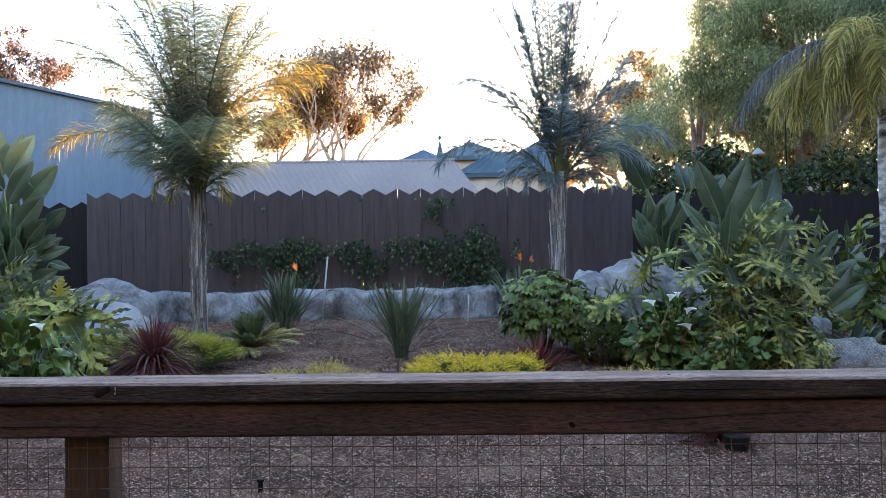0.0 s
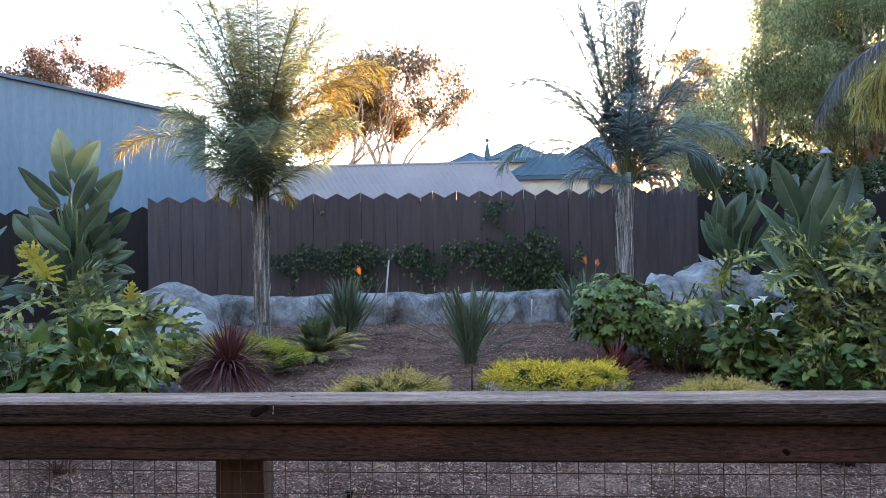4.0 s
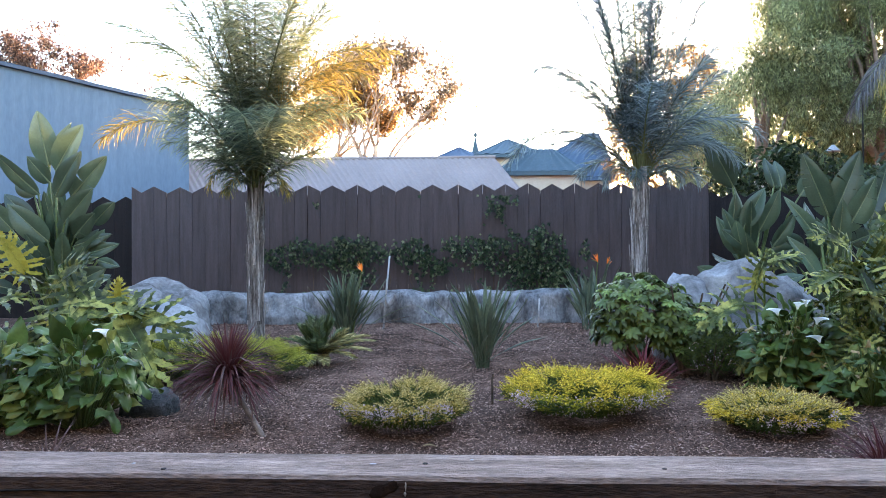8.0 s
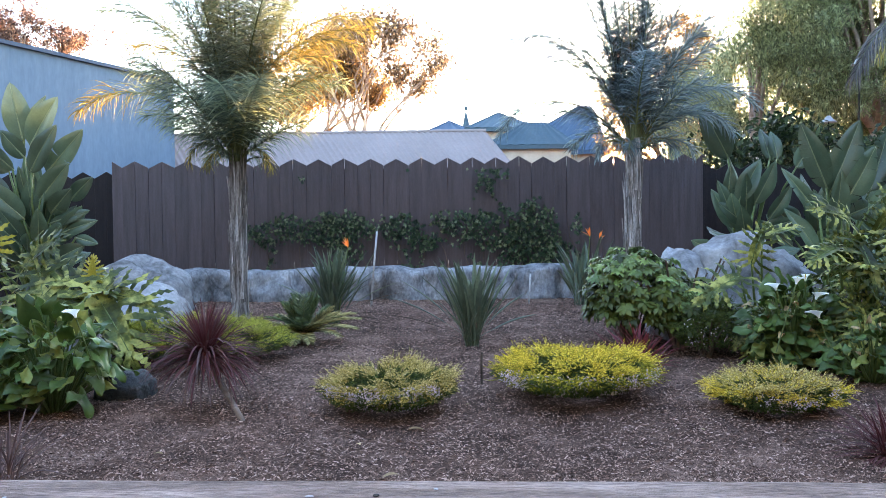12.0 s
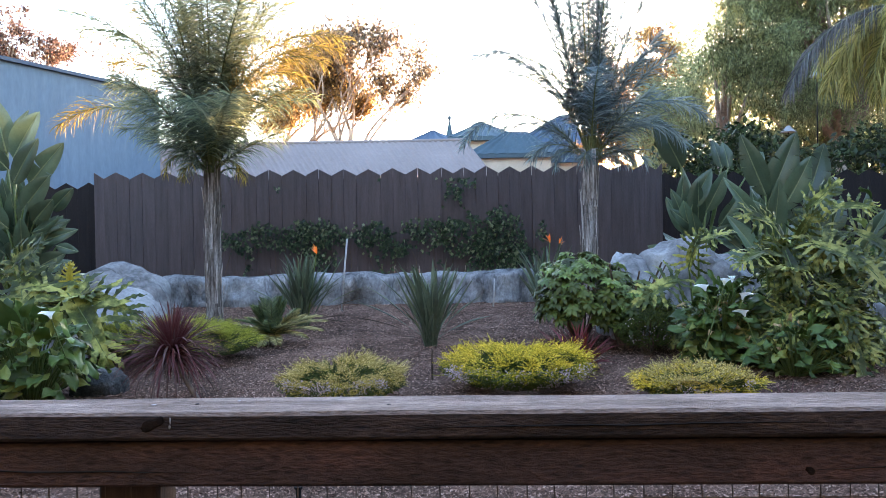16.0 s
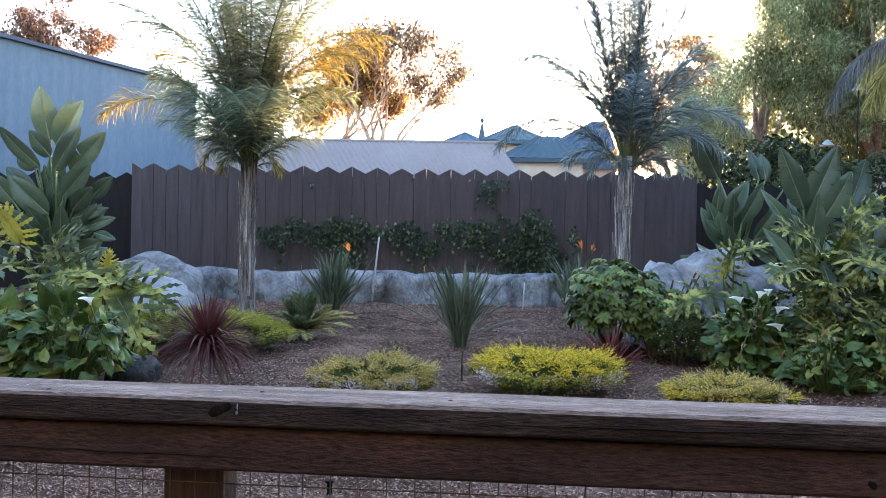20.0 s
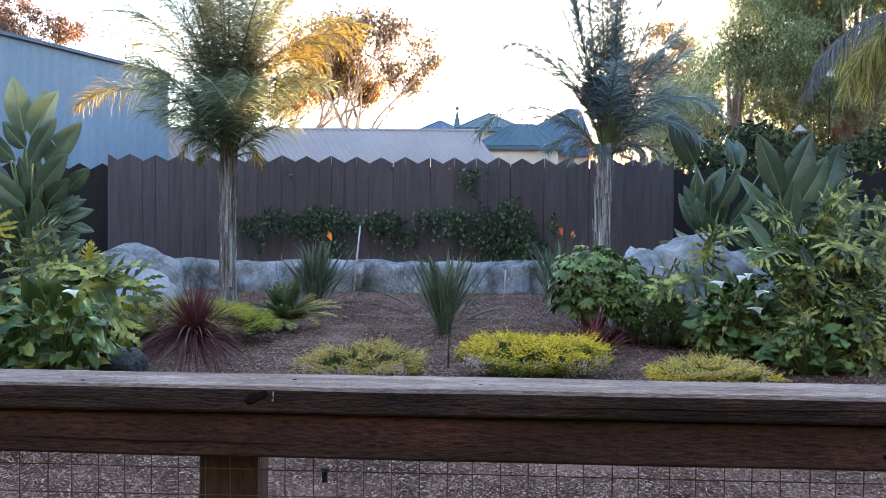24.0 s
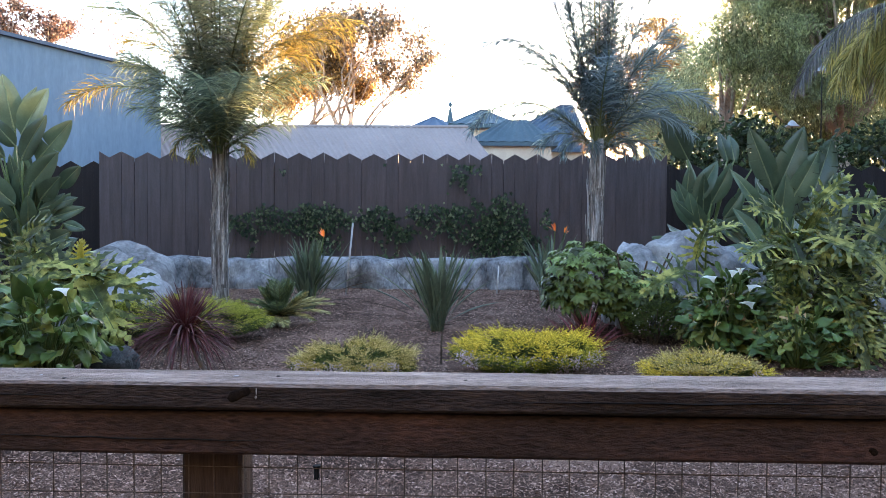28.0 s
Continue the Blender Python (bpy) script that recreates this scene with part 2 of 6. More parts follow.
CALLA_PALE = surface("pale_green_leaf", [(0.3, (0.13, 0.18, 0.04)), (0.7, (0.27, 0.30, 0.08))], 2, 40, 0.4, 0.15, vary=0.2, passes=0.3, fine_amount=0.15)
DRY_LEAF = surface("dry_tan_leaf", [(0.3, (0.28, 0.19, 0.09)), (0.7, (0.50, 0.38, 0.20))], 4, 40, 0.7, 0.2, vary=0.3, passes=0.2)
FATSIA_TOP_LIT = surface("top_lit_young_fatsia_leaf", [(0.3, (0.080, 0.135, 0.030)), (0.7, (0.19, 0.26, 0.060))], 2, 40, 0.42, 0.15, vary=0.5, passes=0.15, fine_amount=0.15, spec=0.35)
FATSIA = surface("fatsia_leaf", [(0.3, (0.026, 0.041, 0.008)), (0.7, (0.100, 0.125, 0.022))], 2, 40, 0.44, 0.15, vary=0.45, passes=0.12, fine_amount=0.15, spec=0.26)
IVY = surface("ivy_leaf", [(0.3, (0.020, 0.044, 0.018)), (0.6, (0.046, 0.082, 0.032)), (0.9, (0.20, 0.22, 0.12))], 3, 40, 0.40, 0.1, vary=0.5, island=True, passes=0.15, spec=0.4)
PETAL = surface("white_petal", [(0.3, (0.72, 0.74, 0.70)), (0.7, (0.85, 0.86, 0.82))], 3, 30, 0.4, 0.0, vary=0.05, passes=0.3, fine_amount=0.05)
ORANGE = surface("orange_petal", [(0.3, (0.75, 0.16, 0.02)), (0.7, (0.90, 0.28, 0.04))], 3, 30, 0.45, 0.0, vary=0.1, passes=0.3, fine_amount=0.1)
SPADIX = surface("yellow_spadix", [(0.3, (0.65, 0.45, 0.04)), (0.7, (0.75, 0.55, 0.06))], 3, 60, 0.6, 0.3)
RED_LEAF = surface("burgundy_sword_leaf", [(0.25, (0.034, 0.013, 0.014)), (0.55, (0.100, 0.030, 0.031)), (0.85, (0.26, 0.12, 0.09))], 3, 50, 0.42, 0.1, vary=0.4, island=True, passes=0.2)
RED_OLD = surface("faded_brown_sword_leaf", [(0.25, (0.060, 0.036, 0.032)), (0.55, (0.13, 0.080, 0.070)), (0.85, (0.26, 0.18, 0.15))], 3, 50, 0.55, 0.1, vary=0.4, island=True, passes=0.2)
RED_BRIGHT = surface("crimson_striped_leaf", [(0.25, (0.060, 0.014, 0.018)), (0.6, (0.16, 0.032, 0.036)), (0.9, (0.34, 0.19, 0.14))], 3, 50, 0.42, 0.1, vary=0.5, island=True, passes=0.2)
GOLD_SPRIG = surface("golden_sprig", [(0.2, (0.36, 0.28, 0.014)), (0.5, (0.68, 0.52, 0.045)), (0.85, (0.86, 0.69, 0.12))], 4, 60, 0.55, 0.0, vary=0.25, island=True, passes=0.35)
OLIVE_SPRIG = surface("olive_gold_sprig", [(0.2, (0.1456, 0.125, 0.0)), (0.5, (0.4032, 0.32, 0.06)), (0.85, (0.6496, 0.5, 0.19))], 4, 60, 0.55, 0.0, vary=0.35, island=True, passes=0.3)
SAGO = surface("dark_cycad_leaflet", [(0.3, (0.085, 0.125, 0.055)), (0.7, (0.16, 0.21, 0.09))], 2, 40, 0.42, 0.0, vary=0.3, island=True, passes=0.15)
SAGO_GOLD = surface("yellowing_cycad_leaflet", [(0.3, (0.26, 0.25, 0.11)), (0.7, (0.44, 0.40, 0.18))], 2, 40, 0.5, 0.0, vary=0.3, island=True, passes=0.2)
MID_SPRIG = surface("yellow_green_sprig", [(0.2, (0.12, 0.14, 0.012)), (0.5, (0.26, 0.26, 0.022)), (0.85, (0.42, 0.38, 0.04))], 4, 60, 0.55, 0.0, vary=0.3, island=True, passes=0.3)
FADED_SPRIG = surface("faded_gold_sprig", [(0.2, (0.20, 0.17, 0.04)), (0.5, (0.46, 0.37, 0.11)), (0.85, (0.66, 0.53, 0.25))], 4, 60, 0.55, 0.0, vary=0.35, island=True, passes=0.3)
LIME_SPRIG = surface("lime_sprig", [(0.2, (0.14, 0.17, 0.018)), (0.5, (0.32, 0.33, 0.040)), (0.85, (0.48, 0.46, 0.080))], 4, 60, 0.55, 0.0, vary=0.3, island=True, passes=0.3)
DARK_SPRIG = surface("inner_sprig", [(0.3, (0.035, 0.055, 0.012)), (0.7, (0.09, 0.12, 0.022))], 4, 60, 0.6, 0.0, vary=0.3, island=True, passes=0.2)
LILAC = surface("lilac_blossom", [(0.3, (0.46, 0.36, 0.40)), (0.7, (0.76, 0.66, 0.68))], 4, 60, 0.6, 0.0, vary=0.2, island=True, passes=0.2)
TWIG = surface("brown_twig", [(0.3, (0.05, 0.035, 0.025)), (0.7, (0.14, 0.10, 0.07))], 6, 60, 0.9, 0.4)
CORDY_BARK = surface("cordyline_bark", [(0.3, (0.13, 0.10, 0.085)), (0.7, (0.30, 0.25, 0.21))], 6, 60, 0.9, 0.6, (1, 1, 4))
STEM = surface("green_stem", [(0.3, (0.07, 0.11, 0.03)), (0.7, (0.14, 0.19, 0.06))], 5, 50, 0.5, 0.1, vary=0.2)
EUC_LEAF = surface("eucalyptus_leaf", [(0.2, (0.09, 0.072, 0.052)), (0.6, (0.19, 0.138, 0.085)), (0.9, (0.37, 0.24, 0.11))], 0.25, 20, 0.55, 0.0, vary=0.3, island=True, passes=0.35)
# A golden version of the eucalyptus leaf, with low sunlight in its colour.
EUC_GOLD = surface("sunlit_eucalyptus_leaf", [(0.2, (0.11, 0.07, 0.03)), (0.6, (0.24, 0.15, 0.055)), (0.9, (0.42, 0.26, 0.09))], 0.25, 20, 0.55, 0.0, vary=0.3, island=True, passes=0.5)
EUC_RED = surface("rusty_eucalyptus_leaf", [(0.2, (0.07, 0.045, 0.035)), (0.6, (0.14, 0.085, 0.06)), (0.9, (0.25, 0.14, 0.09))], 0.4, 20, 0.55, 0.0, vary=0.3, island=True, passes=0.3)
PEPPER = surface("feathery_tree_leaf", [(0.2, (0.135, 0.158, 0.082)), (0.6, (0.215, 0.242, 0.120)), (0.9, (0.33, 0.35, 0.17))], 0.5, 20, 0.5, 0.0, vary=0.3, island=True, passes=0.5)
HEDGE = surface("dark_hedge_leaf", [(0.2, (0.018, 0.030, 0.014)), (0.6, (0.040, 0.060, 0.024)), (0.9, (0.075, 0.10, 0.035))], 0.7, 20, 0.5, 0.0, vary=0.3, island=True, passes=0.25)
BLUE_METAL = surface("blue_grey_metal_siding", [(0.3, (0.096, 0.139, 0.186)), (0.7, (0.120, 0.168, 0.218))], 0.6, 12, 0.75, 0.05, (1, 1, 0.3), vary=0.03, fine_amount=0.12, spec=0.1)
BLUE_TRIM = surface("slate_blue_trim", [(0.3, (0.05, 0.07, 0.10)), (0.7, (0.07, 0.095, 0.13))], 1, 12, 0.6, 0.05, vary=0.02, fine_amount=0.1, spec=0.1)
PALE_ROOF = surface("pale_corrugated_metal", [(0.3, (0.195, 0.158, 0.145)), (0.7, (0.235, 0.192, 0.178))], 0.5, 10, 0.75, 0.05, vary=0.02, fine_amount=0.1, spec=0.08)
BLUE_ROOF = surface("blue_standing_seam", [(0.3, (0.028, 0.052, 0.085)), (0.7, (0.044, 0.076, 0.118))], 0.6, 10, 0.5, 0.05, vary=0.05, fine_amount=0.15, spec=0.15)
TEAL_ROOF = surface("faded_teal_roof", [(0.3, (0.036, 0.062, 0.080)), (0.7, (0.056, 0.086, 0.104))], 0.6, 10, 0.6, 0.05, vary=0.05, fine_amount=0.15, spec=0.15)
CREAM = surface("cream_stucco", [(0.3, (0.36, 0.31, 0.25)), (0.7, (0.46, 0.40, 0.32))], 1.5, 30, 0.9, 0.2, vary=0.02, fine_amount=0.15)
GREY_POLE = surface("galvanised_stick", [(0.3, (0.38, 0.38, 0.38)), (0.7, (0.55, 0.55, 0.54))], 8, 60, 0.5, 0.1, metal=0.3)
BLACK_PLASTIC = surface("black_plastic", [(0.3, (0.010, 0.010, 0.011)), (0.7, (0.02, 0.02, 0.02))], 10, 80, 0.7, 0.1, spec=0.08)
CLOSING = surface("dark_plain_wall", [(0.3, (0.05, 0.055, 0.04)), (0.7, (0.10, 0.105, 0.08))], 0.8, 14, 0.9, 0.2, vary=0.0)
LAMP_WHITE = surface("white_lamp_shade", [(0.3, (0.22, 0.23, 0.24)), (0.7, (0.30, 0.31, 0.32))], 4, 40, 0.5, 0.05, vary=0.02, fine_amount=0.1)


# ---- mesh helpers ----


class Geo:
    """Vertices and faces of one mesh, with a material slot for each face."""

    def __init__(self):
        self.v, self.f, self.s = [], [], []

    def add(self, verts, faces, slot=0):
        n = len(self.v)
        self.v += [tuple(p) for p in verts]
        self.f += [tuple(i + n for i in q) for q in faces]
        self.s += [slot] * len(faces)
        return self

    def mesh(self, name, *mats, smooth=False):
        me = bpy.data.meshes.new(name)
        me.from_pydata(self.v, [], self.f)
        for m in mats:
            me.materials.append(m)
        if len(mats) > 1:
            me.polygons.foreach_set("material_index", self.s)
        if smooth:
            me.polygons.foreach_set("use_smooth", [True] * len(me.polygons))
        me.update()
        return me


def thing(name, label, category, at=(0, 0, 0), group="", kind="", turn=0.0):
    ob = new(name)
    ob.empty_display_size = 0.1
    ob.matrix_basis = pose(*at, 0, 0, turn)
    return tagged(ob, label, category, group, kind)


def part(name, geo, material, parent=None, label="", smooth=False, m=None):
    mats = material if isinstance(material, (list, tuple)) else [material]
    me = geo.mesh(name, *mats, smooth=smooth) if isinstance(geo, Geo) else geo
    ob = new(name, me)
    ob.parent = parent
    if m is not None:
        ob.matrix_basis = m
    return tagged(ob, label)


def box(g, x0, y0, z0, x1, y1, z1, slot=0, top=None, bevel=0.0):
    """A box, with its long edges cut back by bevel; the top may take a slot of its own."""
    b = bevel
    top = slot if top is None else top
    if b <= 0:
        v = [(x, y, z) for z in (z0, z1) for y in (y0, y1) for x in (x0, x1)]
        g.add(v, [(0, 2, 3, 1), (0, 1, 5, 4), (1, 3, 7, 5), (3, 2, 6, 7), (2, 0, 4, 6)], slot)
        g.add([v[4], v[5], v[7], v[6]], [(0, 1, 2, 3)], top)
        return g
    ring = [(y0, z0 + b), (y0 + b, z0), (y1 - b, z0), (y1, z0 + b), (y1, z1 - b), (y1 - b, z1), (y0 + b, z1), (y0, z1 - b)]
    if x1 - x0 >= max(y1 - y0, z1 - z0):
        v = [(x, y, z) for x in (x0, x1) for y, z in ring]
    else:
        ring = [(x0, y0 + b), (x0 + b, y0), (x1 - b, y0), (x1, y0 + b), (x1, y1 - b), (x1 - b, y1), (x0 + b, y1), (x0, y1 - b)]
        v = [(x, y, z) for z in (z0, z1) for x, y in ring]
    for i in range(8):
        g.add([v[i], v[(i + 1) % 8], v[8 + (i + 1) % 8], v[8 + i]], [(0, 1, 2, 3)], top if i == 5 else slot)
    g.add(v, [tuple(range(7, -1, -1)), tuple(range(8, 16))], slot)
    return g


def tube(g, pts, radii, sides=6, slot=0, cap=True):
    """A tapered tube along points."""
    rings = []
    for i, p in enumerate(pts):
        a, b = pts[max(0, i - 1)], pts[min(len(pts) - 1, i + 1)]
        d = (Vector(b) - Vector(a)).normalized()
        u = d.cross(Vector((0, 0, 1)) if abs(d.z) < 0.9 else Vector((1, 0, 0))).normalized()
        w = d.cross(u)
        rings.append([tuple(Vector(p) + radii[i] * (math.cos(k * math.tau / sides) * u + math.sin(k * math.tau / sides) * w)) for k in range(sides)])
    v = [q for r in rings for q in r]
    f = [(i * sides + k, i * sides + (k + 1) % sides, (i + 1) * sides + (k + 1) % sides, (i + 1) * sides + k) for i in range(len(pts) - 1) for k in range(sides)]
    if cap:
        f += [tuple(range(sides))[::-1], tuple(range((len(pts) - 1) * sides, len(pts) * sides))]
    return g.add(v, f, slot)


def arc(start, az, elev, length, droop, n, power=1.0):
    """Points of a stem that leaves start at a heading and elevation and bends down by droop (radians)."""
    p, out = Vector(start), [Vector(start)]
    for i in range(n):
        e = elev - droop * ((i + 0.5) / n) ** power
        p = p + Vector((math.cos(e) * math.cos(az), math.cos(e) * math.sin(az), math.sin(e))) * (length / n)
        out.append(p.copy())
    return out


def ribbon(g, start, az, elev, length, width, droop, n=5, shape=None, fold=0.25, slot=0):
    """A folded strap leaf."""
    shape = shape or (lambda t: (0.55 + 0.9 * t) if t < 0.5 else max(0.0, 1 - ((t - 0.5) / 0.5) ** 2))
    pts = arc(start, az, elev, length, droop, n)
    side = Vector((-math.sin(az), math.cos(az), 0))
    v = []
    for i, p in enumerate(pts):
        w = width * 0.5 * shape(i / n)
        e = elev - droop * i / n
        up = Vector((-math.sin(e) * math.cos(az), -math.sin(e) * math.sin(az), math.cos(e)))
        v += [p + side * w + up * fold * w, p, p - side * w + up * fold * w]
    f = []
    for i in range(n):
        a, b = 3 * i, 3 * i + 3
        f += [(a, a + 1, b + 1, b), (a + 1, a + 2, b + 2, b + 1)]
    return g.add(v, f, slot)


def gz(x, y):
    """Height of the planting bed."""
    z = float(np.interp(y, [-5, 3, 4.5, 12, 16, 60], [-0.1, -0.1, -0.08, 0.43, 0.46, 0.46]))
    return z + 0.03 * noise.noise((x * 0.7, y * 0.7, 0)) * (1 if y > 2.5 else 0)


# ---- leaf shapes (grow along +x from the origin) ----
def frond(length, count, leaflet, elev, droop, seed, width=0.012, plume=0.5, hang=0.5, bare=0.12, rad=0.014, mats=None, lean=(0.55, 0.85), tip=2.0, power=1.5):
    """A feather leaf: a bowed stalk with ranks of slender leaflets that stand out, lean forward and sag; past tip they take the third material."""
    rr = random.Random(seed)
    g = Geo()
    n = 16
    pts = arc((0, 0, 0), 0, elev, length, droop, n, power)
    tube(g, pts, [rad * (1 - 0.88 * i / n) + 0.0015 for i in range(n + 1)], 5, 1)
    for k in range(count):
        t = bare + (0.995 - bare) * (k + rr.random()) / count
        i = min(n - 1, int(t * n))
        p = pts[i].lerp(pts[i + 1], t * n - i)
        d = (pts[i + 1] - pts[i]).normalized()
        s = 1 if k % 2 else -1
        ll = leaflet * (0.38 + 0.62 * math.sin(math.pi * min(1, 0.18 + 0.78 * t))) * rr.uniform(0.82, 1.1)
        up = Vector((0, 1, 0)).cross(d) * -1
        phi = plume * ((0.75, 0.1, -0.55)[(k // 2) % 3] + rr.uniform(-0.3, 0.3))
        way = (Vector((0, s, 0)) * math.cos(phi) + up * math.sin(phi) + d * rr.uniform(*lean) * (0.7 + 0.7 * t)).normalized()
        q, v = p.copy(), []
        wv = way.cross(d)
        wv = (wv.normalized() if wv.length > 0.01 else Vector((1, 0, 0))) * 0.6 + Vector((rr.uniform(-.5, .5), rr.uniform(-.5, .5), rr.uniform(-.5, .5)))
        wv.normalize()
        sag = hang * rr.uniform(0.75, 1.25)
        for j, w in enumerate((0.6, 1.0, 0.9, 0.6, 0.05)):
            v += [q + wv * width * 0.5 * w, q - wv * width * 0.5 * w]
            way = (way + Vector((0, 0, -sag * (0.10 + 0.13 * j)))).normalized()
            q = q + way * ll / 4
        g.add(v, [(0, 1, 3, 2), (2, 3, 5, 4), (4, 5, 7, 6), (6, 7, 9, 8)], 2 if t + rr.uniform(-0.08, 0.08) > tip else 0)
    mats = mats or (FROND, RACHIS)
    return g.mesh("frond", *mats, *([FROND_SUNLIT] if len(mats) < 3 else []))


def paddle_blade(length, width, seed, torn=0.2, bend=0.25):
    """A banana-like blade along +x, facing +z: a raised midrib and two cupped halves, split between side veins where it is torn."""
    rr = random.Random(seed)
    g = Geo()
    n = 16
    pts = arc((0, 0, 0), 0, bend * 0.3, length, bend, n)
    tube(g, pts, [0.012 * (1 - i / n) + 0.002 for i in range(n + 1)], 5, 1)
    prof = lambda t: max(0.0, math.sin(math.pi * t ** 0.72)) ** 0.74
    for s in (1, -1):
        fold = rr.uniform(0.35, 0.9)
        cuts = sorted(k for k in range(3, n - 2) if rr.random() < torn)
        lift, slip = 0.0, 0.0
        for i in range(n):
            if i in cuts:
                lift, slip = rr.uniform(-0.22, 0.16), rr.uniform(0.01, 0.035) * length
            v = []
            for j in (i, i + 1):
                d = (pts[min(n, j + 1)] - pts[max(0, j - 1)]).normalized()
                up = Vector((0, 1, 0)).cross(d) * -1
                w = width * 0.5 * prof(j / n)
                gap = slip if j == i and i in cuts else 0.0
                for c in (0.0, 0.35, 0.7, 1.0):
                    v.append(pts[j] + Vector((0, s * w * c, 0)) + up * (w * c * (fold + lift - 0.45 * c) + 0.010 * math.sin(9 * j / n + 3 * s) * c) + d * (gap * c * c + 0.16 * w * c))
            g.add(v, [(c, c + 1, c + 5, c + 4) if s < 0 else (c + 4, c + 5, c + 1, c) for c in range(3)])
    return g.mesh("leaf", STREL, MIDRIB, smooth=True)


def split_blade(size, seed, bend=0.5, full=0.9):
    """A broad blade along +x, facing +z: long notched fingers fanning out from both sides of its midrib."""
    rr = random.Random(seed)
    g = Geo()
    n, lobes = 10, 8
    pts = arc((0, 0, 0), 0, bend * 0.4, size, bend, n)
    tube(g, pts, [0.008 - 0.0005 * i for i in range(n + 1)], 4, 1)
    prof = (0.050, 0.034, 0.030, 0.034, 0.048, 0.030, 0.052, 0.026, 0.040, 0.012, 0.0)
    for i in range(lobes):
        t = i / (lobes - 1)
        L = size * (0.60 * math.sin(math.pi * (0.34 + 0.50 * t))) * rr.uniform(0.85, 1.12)
        c0 = 0.04 + 0.84 * t
        k0 = min(n - 1, int(c0 * n))
        d = (pts[k0 + 1] - pts[k0]).normalized()
        up = Vector((0, 1, 0)).cross(d) * -1
        for s in (1, -1):
            ang = 2.45 - 1.95 * t + rr.uniform(-0.12, 0.12)
            v, q = [], pts[k0].lerp(pts[k0 + 1], c0 * n - k0)
            lift, ph, turn = rr.uniform(0.05, 0.40), rr.uniform(0, 6), rr.uniform(0.1, 0.5)
            for j, w in enumerate(prof):
                c = j / (len(prof) - 1)
                a2 = ang - turn * c
                way = d * math.cos(a2) + Vector((0, s, 0)) * math.sin(a2) + up * (lift - 0.7 * c)
                across = d * math.sin(a2) - Vector((0, s, 0)) * math.cos(a2)
                a, b = full * size * w * rr.uniform(0.7, 1.35), full * size * w * rr.uniform(0.7, 1.35)
                k = 0.010 * math.sin(9 * c + ph)
                v += [q + across * a + up * (k + rr.uniform(-.006, .006)), q - across * b + up * (k + rr.uniform(-.006, .006))]
                q = q + way.normalized() * L / (len(prof) - 1)
            g.add(v, [(2 * j, 2 * j + 1, 2 * j + 3, 2 * j + 2) for j in range(len(prof) - 1)])
    ribbon(g, pts[-2], 0, -bend * 0.6, size * 0.30, size * 0.09, 0.3, 3)
    v = []
    for i, q in enumerate(pts):
        w = full * size * 0.15 * math.sin(math.pi * (0.2 + 0.76 * i / n))
        v += [q + Vector((0, w, 0.25 * w)), q, q + Vector((0, -w, 0.25 * w))]
    g.add(v, [k for i in range(n) for k in ((3 * i, 3 * i + 1, 3 * i + 4, 3 * i + 3), (3 * i + 1, 3 * i + 2, 3 * i + 5, 3 * i + 4))])
    return g


def arrow_blade(size, seed, bend=0.7, wide=0.36):
    """An arrow-shaped blade along +x, facing +z, with a wavy edge and back-swept lobes."""
    rr = random.Random(seed)
    g = Geo()
    n = 10
    pts = arc((0, 0, 0), 0, bend * 0.4, size, bend, n)
    ph = rr.uniform(0, 6)
    v = []
    for i, p in enumerate(pts):
        t = i / n
        d = (pts[min(n, i + 1)] - pts[max(0, i - 1)]).normalized()
        up = Vector((0, 1, 0)).cross(d) * -1
        w = size * wide * (math.sin(math.pi * (0.32 + 0.68 * t)) ** 0.9 if t < 1 else 0)
        for c in (-1, -0.6, -0.25, 0, 0.25, 0.6, 1):
            backs = -0.30 * size * abs(c) ** 1.5 * (1 - t) ** 2
            v.append(p + Vector((0, c * w, 0)) + up * (0.28 * w * abs(c) - 0.30 * w * c * c + 0.10 * size * math.sin(8 * t + ph + 2 * c) * abs(c) ** 1.5) + d * backs)
    g.add(v, [(7 * i + c, 7 * i + c + 1, 7 * i + c + 8, 7 * i + c + 7) for i in range(n) for c in range(6)])
    return g


def facing(at, way, face, scale=1.0):
    """A matrix that lays +x along way and turns +z towards face."""
    d = Vector(way).normalized()
    f = Vector(face)
    f = f - d * f.dot(d)
    f = f.normalized() if f.length > 1e-3 else d.orthogonal().normalized()
    y = f.cross(d)
    m = Matrix(((d.x, y.x, f.x, at[0]), (d.y, y.y, f.y, at[1]), (d.z, y.z, f.z, at[2]), (0, 0, 0, 1)))
    return m @ Matrix.Scale(scale, 4)


